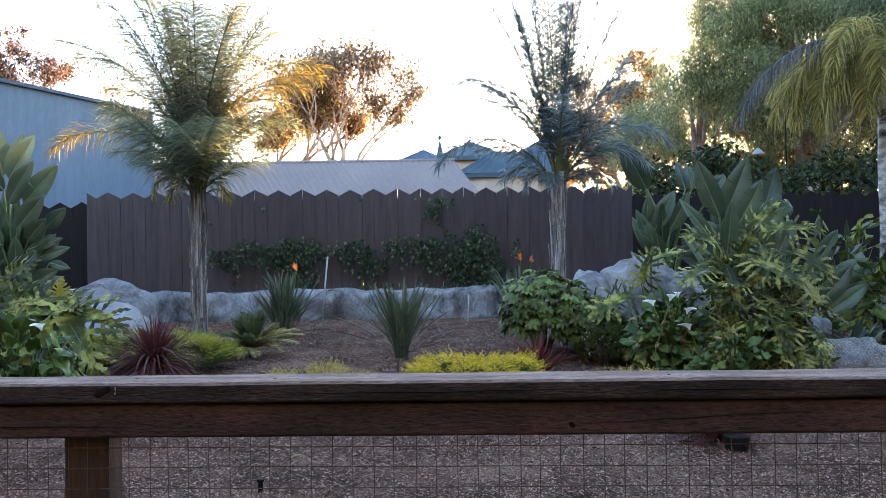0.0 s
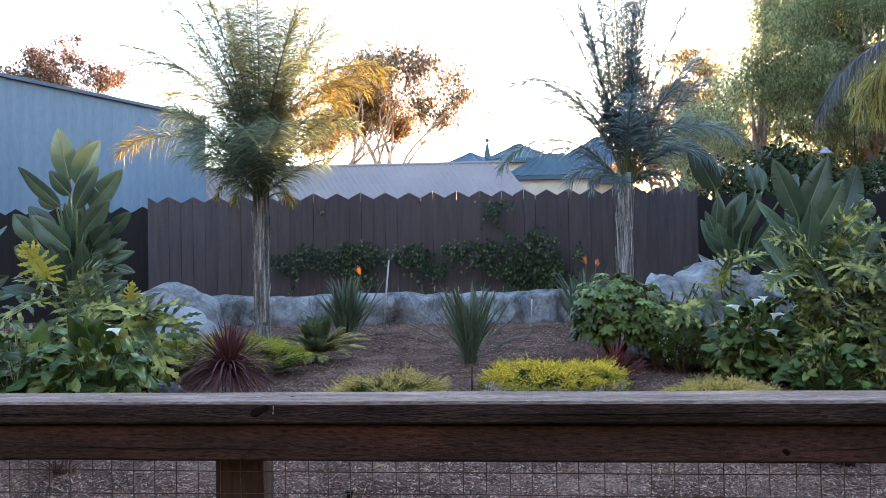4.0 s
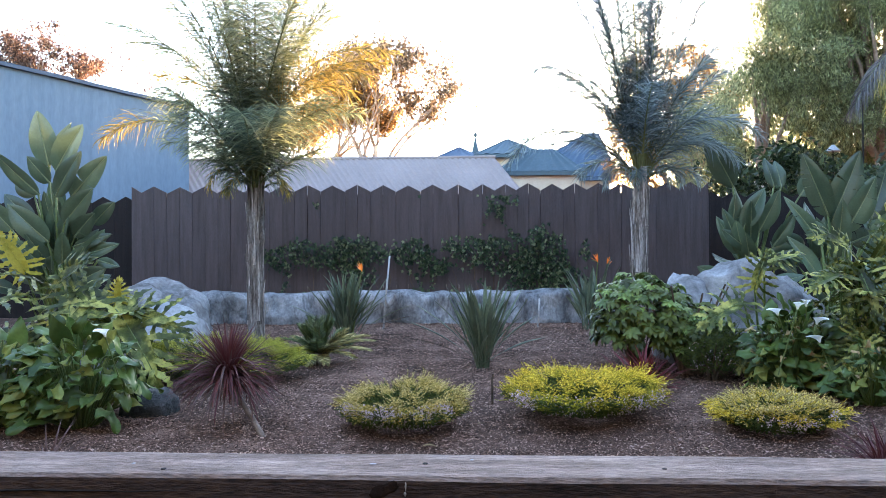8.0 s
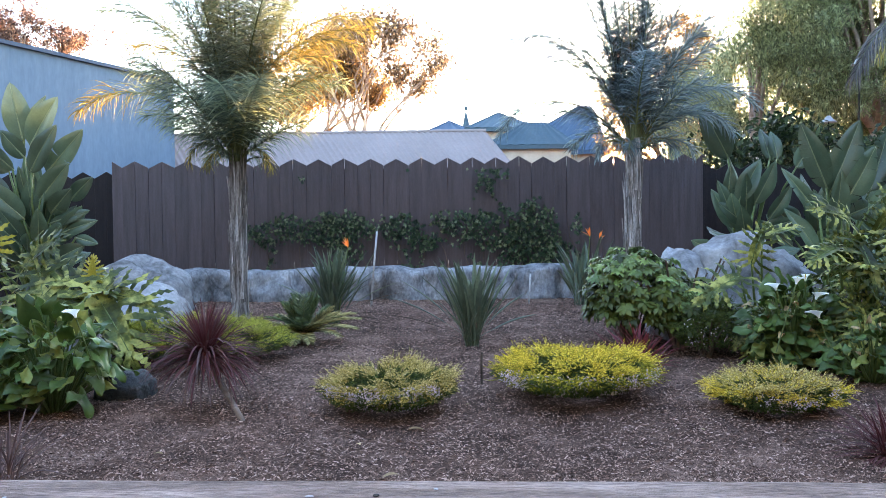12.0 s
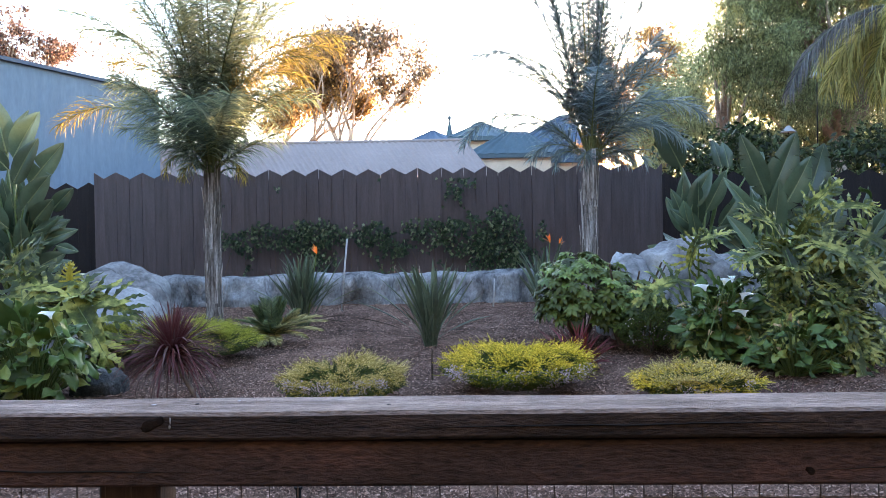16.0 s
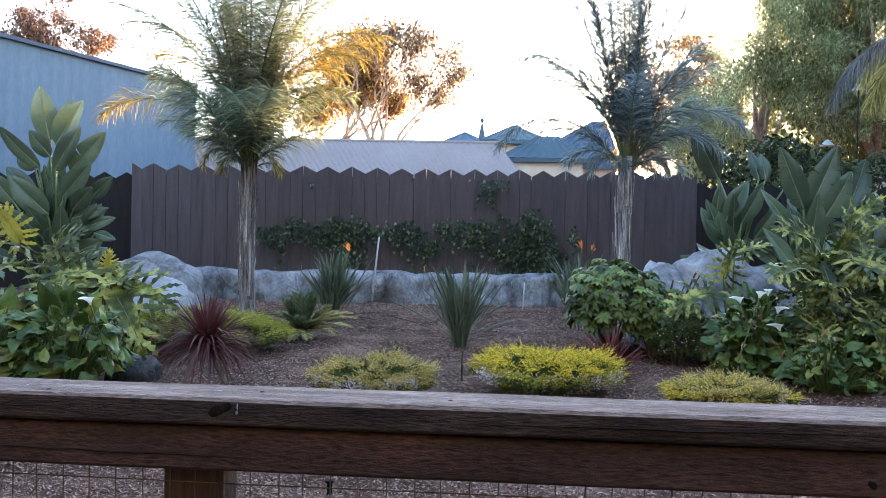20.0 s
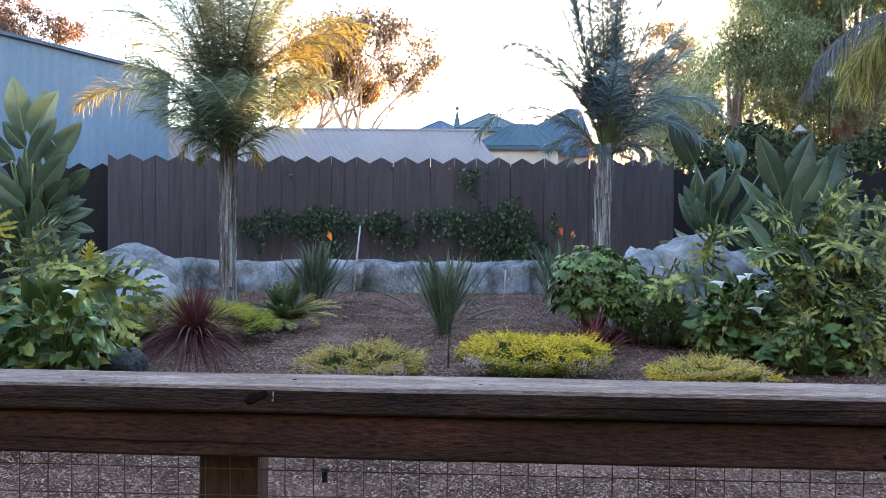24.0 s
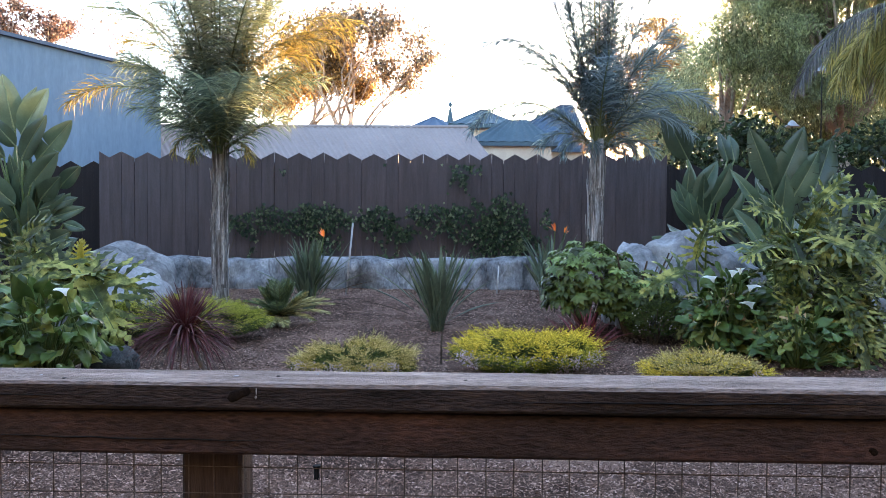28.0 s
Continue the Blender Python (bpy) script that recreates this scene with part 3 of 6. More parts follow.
def dress(p, count, centre, radii, protos, rr, sag=0.8, stalk=STEM, low=-0.55, inner=0.7, stalk_r=0.008, every=1, sizes=(0.65, 1.1)):
    """Hang leaves over a dome, each on a stalk from the plant's foot."""
    for k in range(count):
        az = rr.uniform(0, math.tau) if k % 3 else rr.uniform(3.4, 6.0)
        el = math.asin(rr.uniform(low, 1.0))
        o = Vector((math.cos(el) * math.cos(az), math.cos(el) * math.sin(az), math.sin(el)))
        r = rr.uniform(inner, 1.0)
        q = Vector((centre[0] + radii[0] * r * o.x, centre[1] + radii[1] * r * o.y, max(0.06, centre[2] + radii[2] * r * o.z)))
        way = Vector((o.x, o.y, 0)) * 0.75 + Vector((rr.uniform(-.8, .8), rr.uniform(-.7, .4), -sag * rr.uniform(0.3, 1.3) + 1.2 * max(0, o.z) ** 2))
        face = o * 0.8 + Vector((rr.uniform(-.6, .6), -0.45 + rr.uniform(-.5, .5), 0.7 + rr.uniform(-.3, .4)))
        me = rr.choice(protos)
        part("leaf", me, me.materials[0], p, m=facing(q, way, face, rr.uniform(*sizes)))
        if k % every == 0:
            foot = (centre[0] + 0.25 * (q.x - centre[0]), centre[1] + 0.25 * (q.y - centre[1]), 0)
            mid = Vector(foot).lerp(q, 0.55) + Vector((0, 0, 0.12 * q.z))
            part("stalk", tube(Geo(), [foot, mid, q], [stalk_r * 1.3, stalk_r, stalk_r * 0.7], 5, cap=False), stalk, p)


def palmate_leaf(stalk, size, elev, seed, lobes=8, mats=None):
    """A hand-shaped leaf of pointed lobes joined at the middle."""
    rr = random.Random(seed)
    g = Geo()
    sp = arc((0, 0, 0), 0, elev, stalk, 0.4, 4)
    tube(g, sp, [0.007 - 0.0008 * i for i in range(5)], 5, 1)
    c = sp[-1]
    tilt = rr.uniform(-0.5, 0.0)
    for k in range(lobes):
        a = (k / (lobes - 1) - 0.5) * radians(285)
        L = size * (0.62 - 0.14 * abs(a) / 2.5) * rr.uniform(0.9, 1.1)
        ribbon(g, c, a, 0.18 + tilt * math.cos(a), L * rr.uniform(0.8, 1.1), L * 0.38, 0.75 * rr.uniform(0.3, 1.7), 5,
               lambda t: (0.55 + 1.07 * t if t < 0.4 else 0.98 if t < 0.65 else max(0.0, (1 - t) / 0.36)), 0.18)
    return g.mesh("leaf", *(mats or (FATSIA, STEM)), smooth=True)


def turn_to(at, az, tilt=0.0, scale=1.0, roll=0.0):
    return Matrix.Translation(at) @ Matrix.Rotation(az, 4, "Z") @ Matrix.Rotation(tilt, 4, "Y") @ Matrix.Rotation(roll, 4, "X") @ Matrix.Scale(scale, 4)


# ---- ground ----
def build_ground():
    xs = sorted({*np.round(np.arange(-9, 9.01, 0.25), 3), *np.linspace(-600, -9, 14), *np.linspace(9, 600, 14)})
    ys = sorted({*np.round(np.arange(1, 17.01, 0.25), 3), *np.linspace(-600, 1, 12), *np.linspace(17, 900, 14)})
    g = Geo()
    v = [(x, y, gz(x, y)) for y in ys for x in xs]
    w = len(xs)
    g.add(v, [(j * w + i, j * w + i + 1, (j + 1) * w + i + 1, (j + 1) * w + i) for j in range(len(ys) - 1) for i in range(w - 1)])
    ob = part("ground", g, MULCH, None, smooth=True)
    tagged(ob, "dark brown bark mulch bed rising gently to the fence", "ground", kind="structure")


def build_chips():
    rr = np.random.RandomState(3)
    n = 500000
    y = 3.5 + 9.7 * rr.rand(n) ** 1.8
    wide = rr.rand(n) < 0.2
    y = np.where(wide, 2.15 + 11.3 * rr.rand(n), y)
    near = (rr.rand(n) < 0.10) & (y < 7.0)
    x = np.where(wide, -7.0 + 14.0 * rr.rand(n), -0.4 + (rr.rand(n) - 0.5) * (2.6 + 1.2 * y))
    z = np.array([gz(a, b) for a, b in zip(x.tolist(), y.tolist())]) + rr.uniform(0.003, 0.016, n) + near * 0.006
    length, width = rr.uniform(0.007, 0.024, n) * np.where(rr.rand(n) < 0.03, 2.0, 1.0) * (0.75 + 0.035 * y) * np.where(near, 1.6, 1.0), rr.uniform(0.0016, 0.0056, n) * (0.7 + 0.05 * y)
    a, tilt, roll = rr.uniform(0, 6.28, n), rr.uniform(-0.4, 0.4, n), rr.uniform(-0.7, 0.7, n)
    d = np.stack((np.cos(a), np.sin(a), tilt), 1) * (length / 2)[:, None]
    w = np.stack((-np.sin(a), np.cos(a), roll), 1) * width[:, None]
    p = np.stack((x, y, z), 1)
    v = np.stack((p - d - w, p + d - w * 0.5, p + d + w * 0.5, p - d + w), 1).reshape(-1, 3)
    g = Geo()
    g.v, g.f, g.s = v.tolist(), np.arange(4 * n).reshape(-1, 4).tolist(), [0] * n
    tagged(part("wood_chips", g, CHIP), "loose brown and tan shredded wood mulch on the bed", "mulch", kind="stuff")


build_ground()
build_chips()


# ---- plain walls behind the path: unseen, added to block low skylight ----
def build_closing():
    for name, x0, y0, x1, y1, top in (("wall_south", -16, -6.3, 16, -6.0, 11.0), ("wall_west", -16.3, -6.3, -16.0, 8.0, 9.0), ("wall_east", 16.0, -6.3, 16.3, 15.0, 9.0)):
        tagged(part(name, box(Geo(), x0, y0, -0.2, x1, y1, top), CLOSING), "unseen plain dark wall added behind the path to block low skylight", "wall", kind="structure")


build_closing()


# ---- fence ----
FENCE_Y, FENCE_L, FENCE_R, FENCE_TOP = 14.26, -6.50, 3.09, 2.66


def board_mesh(w, z0, z_low, z_high, rise_left, thick=0.022):
    g = Geo()
    za, zb = (z_low, z_high) if rise_left else (z_high, z_low)
    v = [(0, 0, z0), (w, 0, z0), (w, 0, zb), (0, 0, za), (0, thick, z0), (w, thick, z0), (w, thick, zb), (0, thick, za)]
    g.add(v, [(0, 1, 2, 3), (5, 4, 7, 6), (1, 5, 6, 2), (4, 0, 3, 7), (3, 2, 6, 7), (4, 5, 1, 0)])
    return g.mesh("board", FENCE)


def build_fence():
    f = thing("fence", "dark brown stained board fence with zigzag peaked tops", "fence", (0, FENCE_Y, 0), kind="structure")
    rr = random.Random(11)
    low, high = FENCE_TOP - 0.105, FENCE_TOP
    x, i = FENCE_L, 0
    shapes = {}
    while x < FENCE_R - 0.05:
        w = (0.215 if x < -3.5 else 0.209 if x < -1.0 else 0.190) if i else 0.172
        w = min(w, FENCE_R - x)
        gap = (0.007 if i % 2 else rr.choice((0.002, 0.004))) if x < 1.2 else 0.0015
        key = (round(w, 4), gap, i % 2)
        if key not in shapes:
            shapes[key] = board_mesh(w - gap, 0.38, low, high, i % 2 == 1)
        part("board", shapes[key], FENCE, f, m=pose(x, rr.uniform(-0.005, 0.005), rr.uniform(-0.012, 0.012), 0, rr.uniform(-0.12, 0.12), 0))
        x, i = x + w, i + 1
    # Backing sheets added behind the boards to block light through their gaps.
    for z, h in ((0.42, 0.36), (1.00, 1.50)):
        g = box(Geo(), FENCE_L, 0.032, z, FENCE_R, 0.07, z + h, bevel=0.004)
        part("fence_rail", g, FENCE, f)
    for x in np.linspace(FENCE_L + 0.1, FENCE_R - 0.1, 5):
        g = box(Geo(), x - 0.045, 0.075, 0.3, x + 0.045, 0.165, 2.4, bevel=0.004)
        part("fence_post", g, FENCE, f)
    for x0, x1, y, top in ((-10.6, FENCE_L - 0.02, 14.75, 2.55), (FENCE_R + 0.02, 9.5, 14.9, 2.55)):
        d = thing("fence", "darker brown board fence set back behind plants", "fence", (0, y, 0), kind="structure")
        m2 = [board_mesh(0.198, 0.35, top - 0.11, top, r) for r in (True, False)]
        # Same boards in a brown about a fifth as bright.
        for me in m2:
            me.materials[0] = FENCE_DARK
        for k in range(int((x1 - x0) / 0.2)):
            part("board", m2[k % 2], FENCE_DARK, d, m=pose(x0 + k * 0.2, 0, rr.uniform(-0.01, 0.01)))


build_fence()


# ---- rail in front ----
RAIL_M = pose(-1.02, 1.89, 0, 0, 0, -2.1)       # along local x, front face of the cap at local y = 0


def rock_mesh(name, rx, ry, rz, seed, sub=4, rough=0.18, material=None, flat=0.3, square=1.0):
    bm = bmesh.new()
    bmesh.ops.create_icosphere(bm, subdivisions=sub, radius=1)
    off = Vector((seed * 3.1, seed * 1.7, seed * 0.9))
    for v in bm.verts:
        p = v.co.copy()
        p = Vector([math.copysign(abs(c) ** square, c) for c in p])
        k = 1 + rough * noise.noise(p * 1.1 + off) * 1.6 + rough * 0.7 * noise.noise(p * 2.6 + off) + rough * 0.25 * noise.noise(p * 7 + off)
        crease = abs(noise.noise(p * 1.7 + off * 2))
        k -= 0.10 * max(0, 1 - crease * 9)
        if sub >= 4:
            k += 0.10 * (noise.voronoi(p * 1.5 + off)[0][0] - 0.3)
        v.co = Vector((p.x * rx * k, p.y * ry * k, max(-flat, p.z) * rz * k))
    me = bpy.data.meshes.new(name)
    bm.to_mesh(me)
    bm.free()
    me.polygons.foreach_set("use_smooth", [True] * len(me.polygons))
    me.materials.append(material or ROCK)
    return me


def build_rail():
    r = thing("railing", "weathered dark red-brown timber railing with wire mesh below", "railing", kind="structure")
    r.matrix_basis = RAIL_M
    rr = random.Random(5)

    def timber(x0, x1, y0, y1, z0, z1, mats, seed):
        g = Geo()
        n = 120
        b = 0.006
        ring = [(y0, z0 + b), (y0 + b, z0), (y1 - b, z0), (y1, z0 + b), (y1, z1 - b), (y1 - b, z1), (y0 + b, z1), (y0, z1 - b)]
        v = []
        for i in range(n + 1):
            x = x0 + (x1 - x0) * i / n
            for y, z in ring:
                v.append((x, y + 0.0018 * noise.noise((x * 3, y * 40, z * 40 + seed)), z + 0.0022 * noise.noise((x * 3, y * 40 + 9, z * 40 + seed))))
        for i in range(n):
            for k in range(8):
                a, c = i * 8 + k, i * 8 + (k + 1) % 8
                g.f.append((a, c, c + 8, a + 8))
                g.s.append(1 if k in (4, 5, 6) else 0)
        g.v = v
        g.f += [tuple(range(7, -1, -1)), tuple(range(n * 8, n * 8 + 8))]
        g.s += [0, 0]
        return g

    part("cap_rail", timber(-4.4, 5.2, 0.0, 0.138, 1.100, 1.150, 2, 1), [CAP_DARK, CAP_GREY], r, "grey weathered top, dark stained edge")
    part("side_rail", timber(-4.4, 5.2, 0.013, 0.044, 1.015, 1.094, 2, 2), [RAIL_RED, RAIL_RED], r, "red-brown stained board")
    for x in (-2.53, -0.09, 2.35, 4.79):
        g = box(Geo(), x - 0.056, 0.047, -0.3, x + 0.056, 0.135, 1.0995, bevel=0.006)
        part("post", g, POST, r)
    part("knot", rock_mesh("knot", 0.020, 0.0022, 0.010, 3, 3, 0.3, KNOT, 1.0), KNOT, r, "dark round knot", m=pose(-0.024, 0.0005, 1.131, 0, -20, 0))
    # Added strip that keeps light out of the slit under the cap.
    part("inner_rail", box(Geo(), -4.4, 0.050, 1.074, 5.2, 0.094, 1.0993), POST, r)
    for x, z, sx in ((1.11, 1.040, 0.014), (-1.6, 1.055, 0.02), (3.1, 1.05, 0.018)):
        part("knot", rock_mesh("knot", sx * 0.6, 0.0012, 0.006, 4, 3, 0.3, KNOT, 1.0), KNOT, r, "dark knot in the board", m=pose(x, 0.0125, z, 0, 12, 0))
    for x, y, z, sx, sz in ((0.008, -0.0015, 1.137, 0.0013, 0.006), (0.007, -0.0015, 1.126, 0.0022, 0.003), (-0.05, 0.07, 1.1505, 0.006, 0.0008), (0.10, 0.10, 1.1505, 0.003, 0.0006), (-0.42, 0.06, 1.1505, 0.003, 0.0006)):
        part("fleck", rock_mesh("fleck", sx, 0.002 if z < 1.15 else 0.004, sz, 5, 2, 0.3, LAMP_WHITE, 1.0), LAMP_WHITE, r, "white dropping on the timber", m=pose(x, y, z))
    for x, y in ((0.385, 0.055), (-0.36, 0.03), (0.03, 0.075), (1.35, 0.06), (-1.2, 0.05)):
        part("screw_head", tube(Geo(), [(x, y, 1.148), (x, y, 1.1512)], [0.0045, 0.004], 8), BLACK_PLASTIC, r, "small dark screw head")
    for x, z, L, rise in ((0.42, 1.121, 0.75, 0.006), (1.25, 1.126, 0.5, -0.004), (-0.9, 1.123, 0.6, 0.003), (2.2, 1.120, 0.8, 0.004), (-2.2, 1.127, 0.7, -0.003), (1.12, 1.042, 0.62, 0.030), (-0.55, 1.048, 0.6, -0.006), (2.3, 1.05, 0.8, 0.006)):
        y = -0.0012 if z > 1.11 else 0.0118
        pts = [(x + L * k / 12, y, z + rise * k / 12 + rr.uniform(-0.0012, 0.0012)) for k in range(13)]
        part("crack", tube(Geo(), pts, [0.0003 + 0.0013 * math.sin(math.pi * k / 12) for k in range(13)], 4), BLACK_PLASTIC, r, "thin dark drying crack")
    vert = tube(Geo(), [(0, 0, -0.12), (0, 0, 1.05)], [0.0012, 0.0012], 5).mesh("wire", WIRE)
    for i in range(180):
        x = -4.35 + i * 0.0508
        part("wire", vert, WIRE, r, m=pose(x, 0.0455, 0, rr.uniform(-0.1, 0.1), rr.uniform(-0.25, 0.25), 0))
    for j in range(22):
        z = 0.985 - j * 0.0508
        pts = [(-4.4 + 9.6 * k / 24, 0.0475, z + rr.uniform(-0.0018, 0.0018)) for k in range(25)]
        part("wire", tube(Geo(), pts, [0.0012] * 25, 5), WIRE, r)


build_rail()


# ---- rocks ----
def rock(label, at, r, seed, rough=0.16, material=None, turn=0, sub=4, flat=0.3, square=1.0):
    ob = part("boulder", rock_mesh("boulder", *r, seed, sub, rough, material, flat, square), material or ROCK)
    ob.matrix_basis = pose(at[0], at[1], at[2], 0, 0, turn)
    return tagged(ob, label, "boulder", "boulders in the planting bed")


rock("large smooth grey artificial boulder before the fence", (-5.22, 12.1, 0.40), (0.76, 0.65, 0.78), 1, 0.09, turn=10, sub=5)
# Paler rock replaces the contact shade that would part it from the boulder behind.
rock("rounded grey boulder leaning on the larger one", (-4.47, 10.2, 0.28), (0.60, 0.5, 0.66), 11, 0.05, ROCK_PALE)
rock("small dark grey boulder low beside the lilies, shadow put into its colour", (-3.68, 7.8, 0.12), (0.23, 0.20, 0.22), 3, 0.12, ROCK_SHADED, square=0.8)
rock("creased grey boulder behind shrubs", (1.62, 10.1, 0.45), (0.36, 0.45, 0.76), 4, 0.14, square=0.85)
rock("long creased grey boulder behind split-leaf plants", (2.28, 10.4, 0.45), (0.82, 0.55, 0.86), 5, 0.18, square=0.72, sub=5)
rock("pale speckled granite boulder at the edge of the bed", (4.02, 8.6, 0.12), (0.56, 0.42, 0.42), 6, 0.14, ROCK_SPECK)
rock("pale grey boulder among lily leaves", (-4.35, 8.3, 0.25), (0.30, 0.3, 0.5), 7, 0.12)


def build_rock_wall():
    g = Geo()
    x0, x1, n, m = -5.3, 2.4, 170, 14
    v = []
    for i in range(n + 1):
        x = x0 + (x1 - x0) * i / n
        top = 0.86 + 0.05 * noise.noise((x * 0.9, 1, 0)) + 0.05 * noise.noise((x * 2.6, 4, 0))
        bulge = 0.10 + 0.14 * noise.noise((x * 0.8, 7, 0))
        seam = 0.16 * max(0, 1 - abs(noise.noise((x * 1.5, 0, 3))) * 9)
        for j in range(m + 1):
            a = j / m
            if a < 0.7:
                h = a / 0.7
                y = 13.35 - bulge * math.sin(math.pi * (0.25 + 0.6 * (1 - h))) + seam
                z = 0.2 + (top - 0.2) * h ** 0.9
            else:
                h = (a - 0.7) / 0.3
                y = 13.35 - bulge * math.sin(math.pi * 0.25) + seam + h * 0.95
                z = top + 0.05 * math.sin(math.pi * min(1, h * 1.5))
            k = 0.13 * noise.noise((x * 2.4, y * 2, z * 3.2)) + 0.05 * (0.5 - abs(noise.noise((x * 5, y * 5, z * 5)))) + 0.03 * noise.noise((x * 11, y * 11, z * 11)) + 0.22 * (noise.voronoi((x * 1.5, 0.4, z * 1.9))[0][0] - 0.3)
            v.append((x, y - k, z + 0.3 * k))
    g.add(v, [(i * (m + 1) + j, (i + 1) * (m + 1) + j, (i + 1) * (m + 1) + j + 1, i * (m + 1) + j + 1) for i in range(n) for j in range(m)])
    ob = part("rock_wall", g, WALL_ROCK, smooth=True)
    tagged(ob, "low grey-blue sculpted rock retaining wall below the fence", "rock wall", kind="structure")


build_rock_wall()


# ---- palms ----
def palm_trunk(parent, height, r0, r1, lean, seed, boots=58, mat=None):
    rr = random.Random(seed)
    g = Geo()
    n, sides = 40, 20
    v = []
    for i in range(n + 1):
        t = i / n
        r = r0 + (r1 - r0) * t + 0.45 * r0 * math.exp(-t * 14) + 0.25 * r1 * max(0, t - 0.72)
        for k in range(sides):
            a = k * math.tau / sides
            q = r * (1 + 0.16 * noise.noise((math.cos(a) * 2.2, math.sin(a) * 2.2, t * 3 + seed)) + 0.10 * noise.noise((math.cos(a) * 7, math.sin(a) * 7, t * 4 + seed)))
            v.append((lean[0] * t + q * math.cos(a), lean[1] * t + q * math.sin(a), height * t - 0.05))
    g.add(v, [(i * sides + k, i * sides + (k + 1) % sides, (i + 1) * sides + (k + 1) % sides, (i + 1) * sides + k) for i in range(n) for k in range(sides)])
    part("trunk", g, mat or BARK, parent, "grey fibrous trunk", smooth=True)
    for b in range(boots):
        t = rr.uniform(0.0, 0.95)
        a = rr.uniform(0, math.tau)
        r = (r0 + (r1 - r0) * t) * 1.02
        gg = Geo()
        L = rr.uniform(0.35, 1.0)
        z0 = height * t
        out, sway, wide = rr.uniform(0.0, 0.035), rr.uniform(-0.35, 0.35), rr.uniform(0.6, 1.4)
        pts = [(lean[0] * t + (r + out * u ** 2) * math.cos(a + sway * u), lean[1] * t + (r + out * u ** 2) * math.sin(a + sway * u), min(height * 1.05, z0 + L * u)) for u in (0, 0.3, 0.65, 1)]
        w = [0.036 * wide, 0.030 * wide, 0.018 * wide, 0.004]
        vv = []
        for (x, y, z), ww in zip(pts, w):
            vv += [(x - math.sin(a) * ww, y + math.cos(a) * ww, z), (x + 0.012 * math.cos(a), y + 0.012 * math.sin(a), z), (x + math.sin(a) * ww, y - math.cos(a) * ww, z)]
        gg.add(vv, [q for i in range(3) for q in ((3 * i, 3 * i + 3, 3 * i + 4, 3 * i + 1), (3 * i + 1, 3 * i + 4, 3 * i + 5, 3 * i + 2))])
        part("leaf_base", gg, BARK, parent)


def build_palm(at, height, lean, seed, mats, fronds, inner, label, fill, dense, width, leaflet, upright, spread, sag, lean_on, plume):
    """fronds: rows of (heading, elevation, droop, length, share of the way from which it takes the sunlit gold); inner:
    upright fronds that fill the heart.
    """
    rr = random.Random(seed)
    p = thing("palm_tree", label, "palm tree", (at[0], at[1], gz(*at)), "young palms before the fence")
    palm_trunk(p, height, 0.100, 0.088, lean, seed)
    shaft = tube(Geo(), [(lean[0], lean[1], height - 0.15), (lean[0] * 1.1, lean[1], height + 0.25), (lean[0] * 1.15, lean[1], height + 0.75)], [0.085, 0.055, 0.02], 10)
    part("crownshaft", shaft, RACHIS, p, "green sheathing stalks", smooth=True)
    rows = [(*row, leaflet, sag) for row in fronds]
    for k in range(inner):
        rows.append((360 * (k + rr.random()) / inner, rr.uniform(*upright), rr.uniform(*spread), rr.uniform(2.4, 3.6), rr.choice((0.85, 2.0, 2.0)), leaflet, sag))
    for k in range(fill):
        rows.append((360 * (k + rr.random()) / fill, rr.uniform(42, 76), rr.uniform(30, 75), rr.uniform(1.1, 1.9), 2.0, leaflet * 0.9, sag))
    rows += [(az, 50, 150, rr.uniform(0.45, 0.75), 0.6, 0.26, 1.6) for az in (176, 205, 250, 330, 4)]
    for k, (az, e, d, L, gold, leaf, hang) in enumerate(rows):
        a = radians(az)
        me = frond(L, int(dense * L), leaf, radians(e), radians(d), seed * 100 + k, width=width, hang=hang, plume=plume, mats=mats, tip=gold, lean=lean_on, bare=0.12 if L < 1.2 else 0.17)
        part("frond", me, mats[0], p, "frond with low sunlight put into its gold colour" if gold < 0.6 else "", m=turn_to((lean[0] * 1.05 + 0.05 * math.cos(a), lean[1] + 0.05 * math.sin(a), height + (rr.uniform(-0.12, 0.0) if e < 52 else rr.uniform(-0.05, 0.12))), a))
    return p


# headings: 0 = right, 90 = away, 180 = left, 270 = towards the path
build_palm((-3.66, 11.35), 2.04, (0.0, 0.0), 1, (FROND, RACHIS, FROND_SUNLIT),
           [(181, 52, 92, 2.3, 0.68), (184, 76, 70, 3.0, 2.0), (172, 80, 85, 2.9, 2.0), (2, 87, 110, 2.9, 0.30), (-4, 86, 115, 2.4, 0.25), (8, 84, 100, 2.7, 0.35), (-12, 88, 120, 2.1, 0.3), (2, 38, 25, 1.05, 2.0),
            (186, 40, 30, 0.95, 2.0), (176, 66, 55, 1.9, 2.0), (190, 70, 80, 1.7, 2.0), (6, 68, 70, 1.7, 2.0), (-8, 62, 60, 1.5, 0.8), (14, 76, 70, 2.1, 0.5), (230, 58, 60, 1.4, 2.0), (300, 60, 60, 1.4, 2.0), (170, 84, 90, 2.3, 0.6), (14, 44, 40, 1.0, 2.0)], 24,
           "young palm with fibrous grey trunk and feathery arching fronds", 11, 105, 0.0120, 0.54, (76, 89), (12, 62), 0.8, (0.35, 0.75), 0.95)
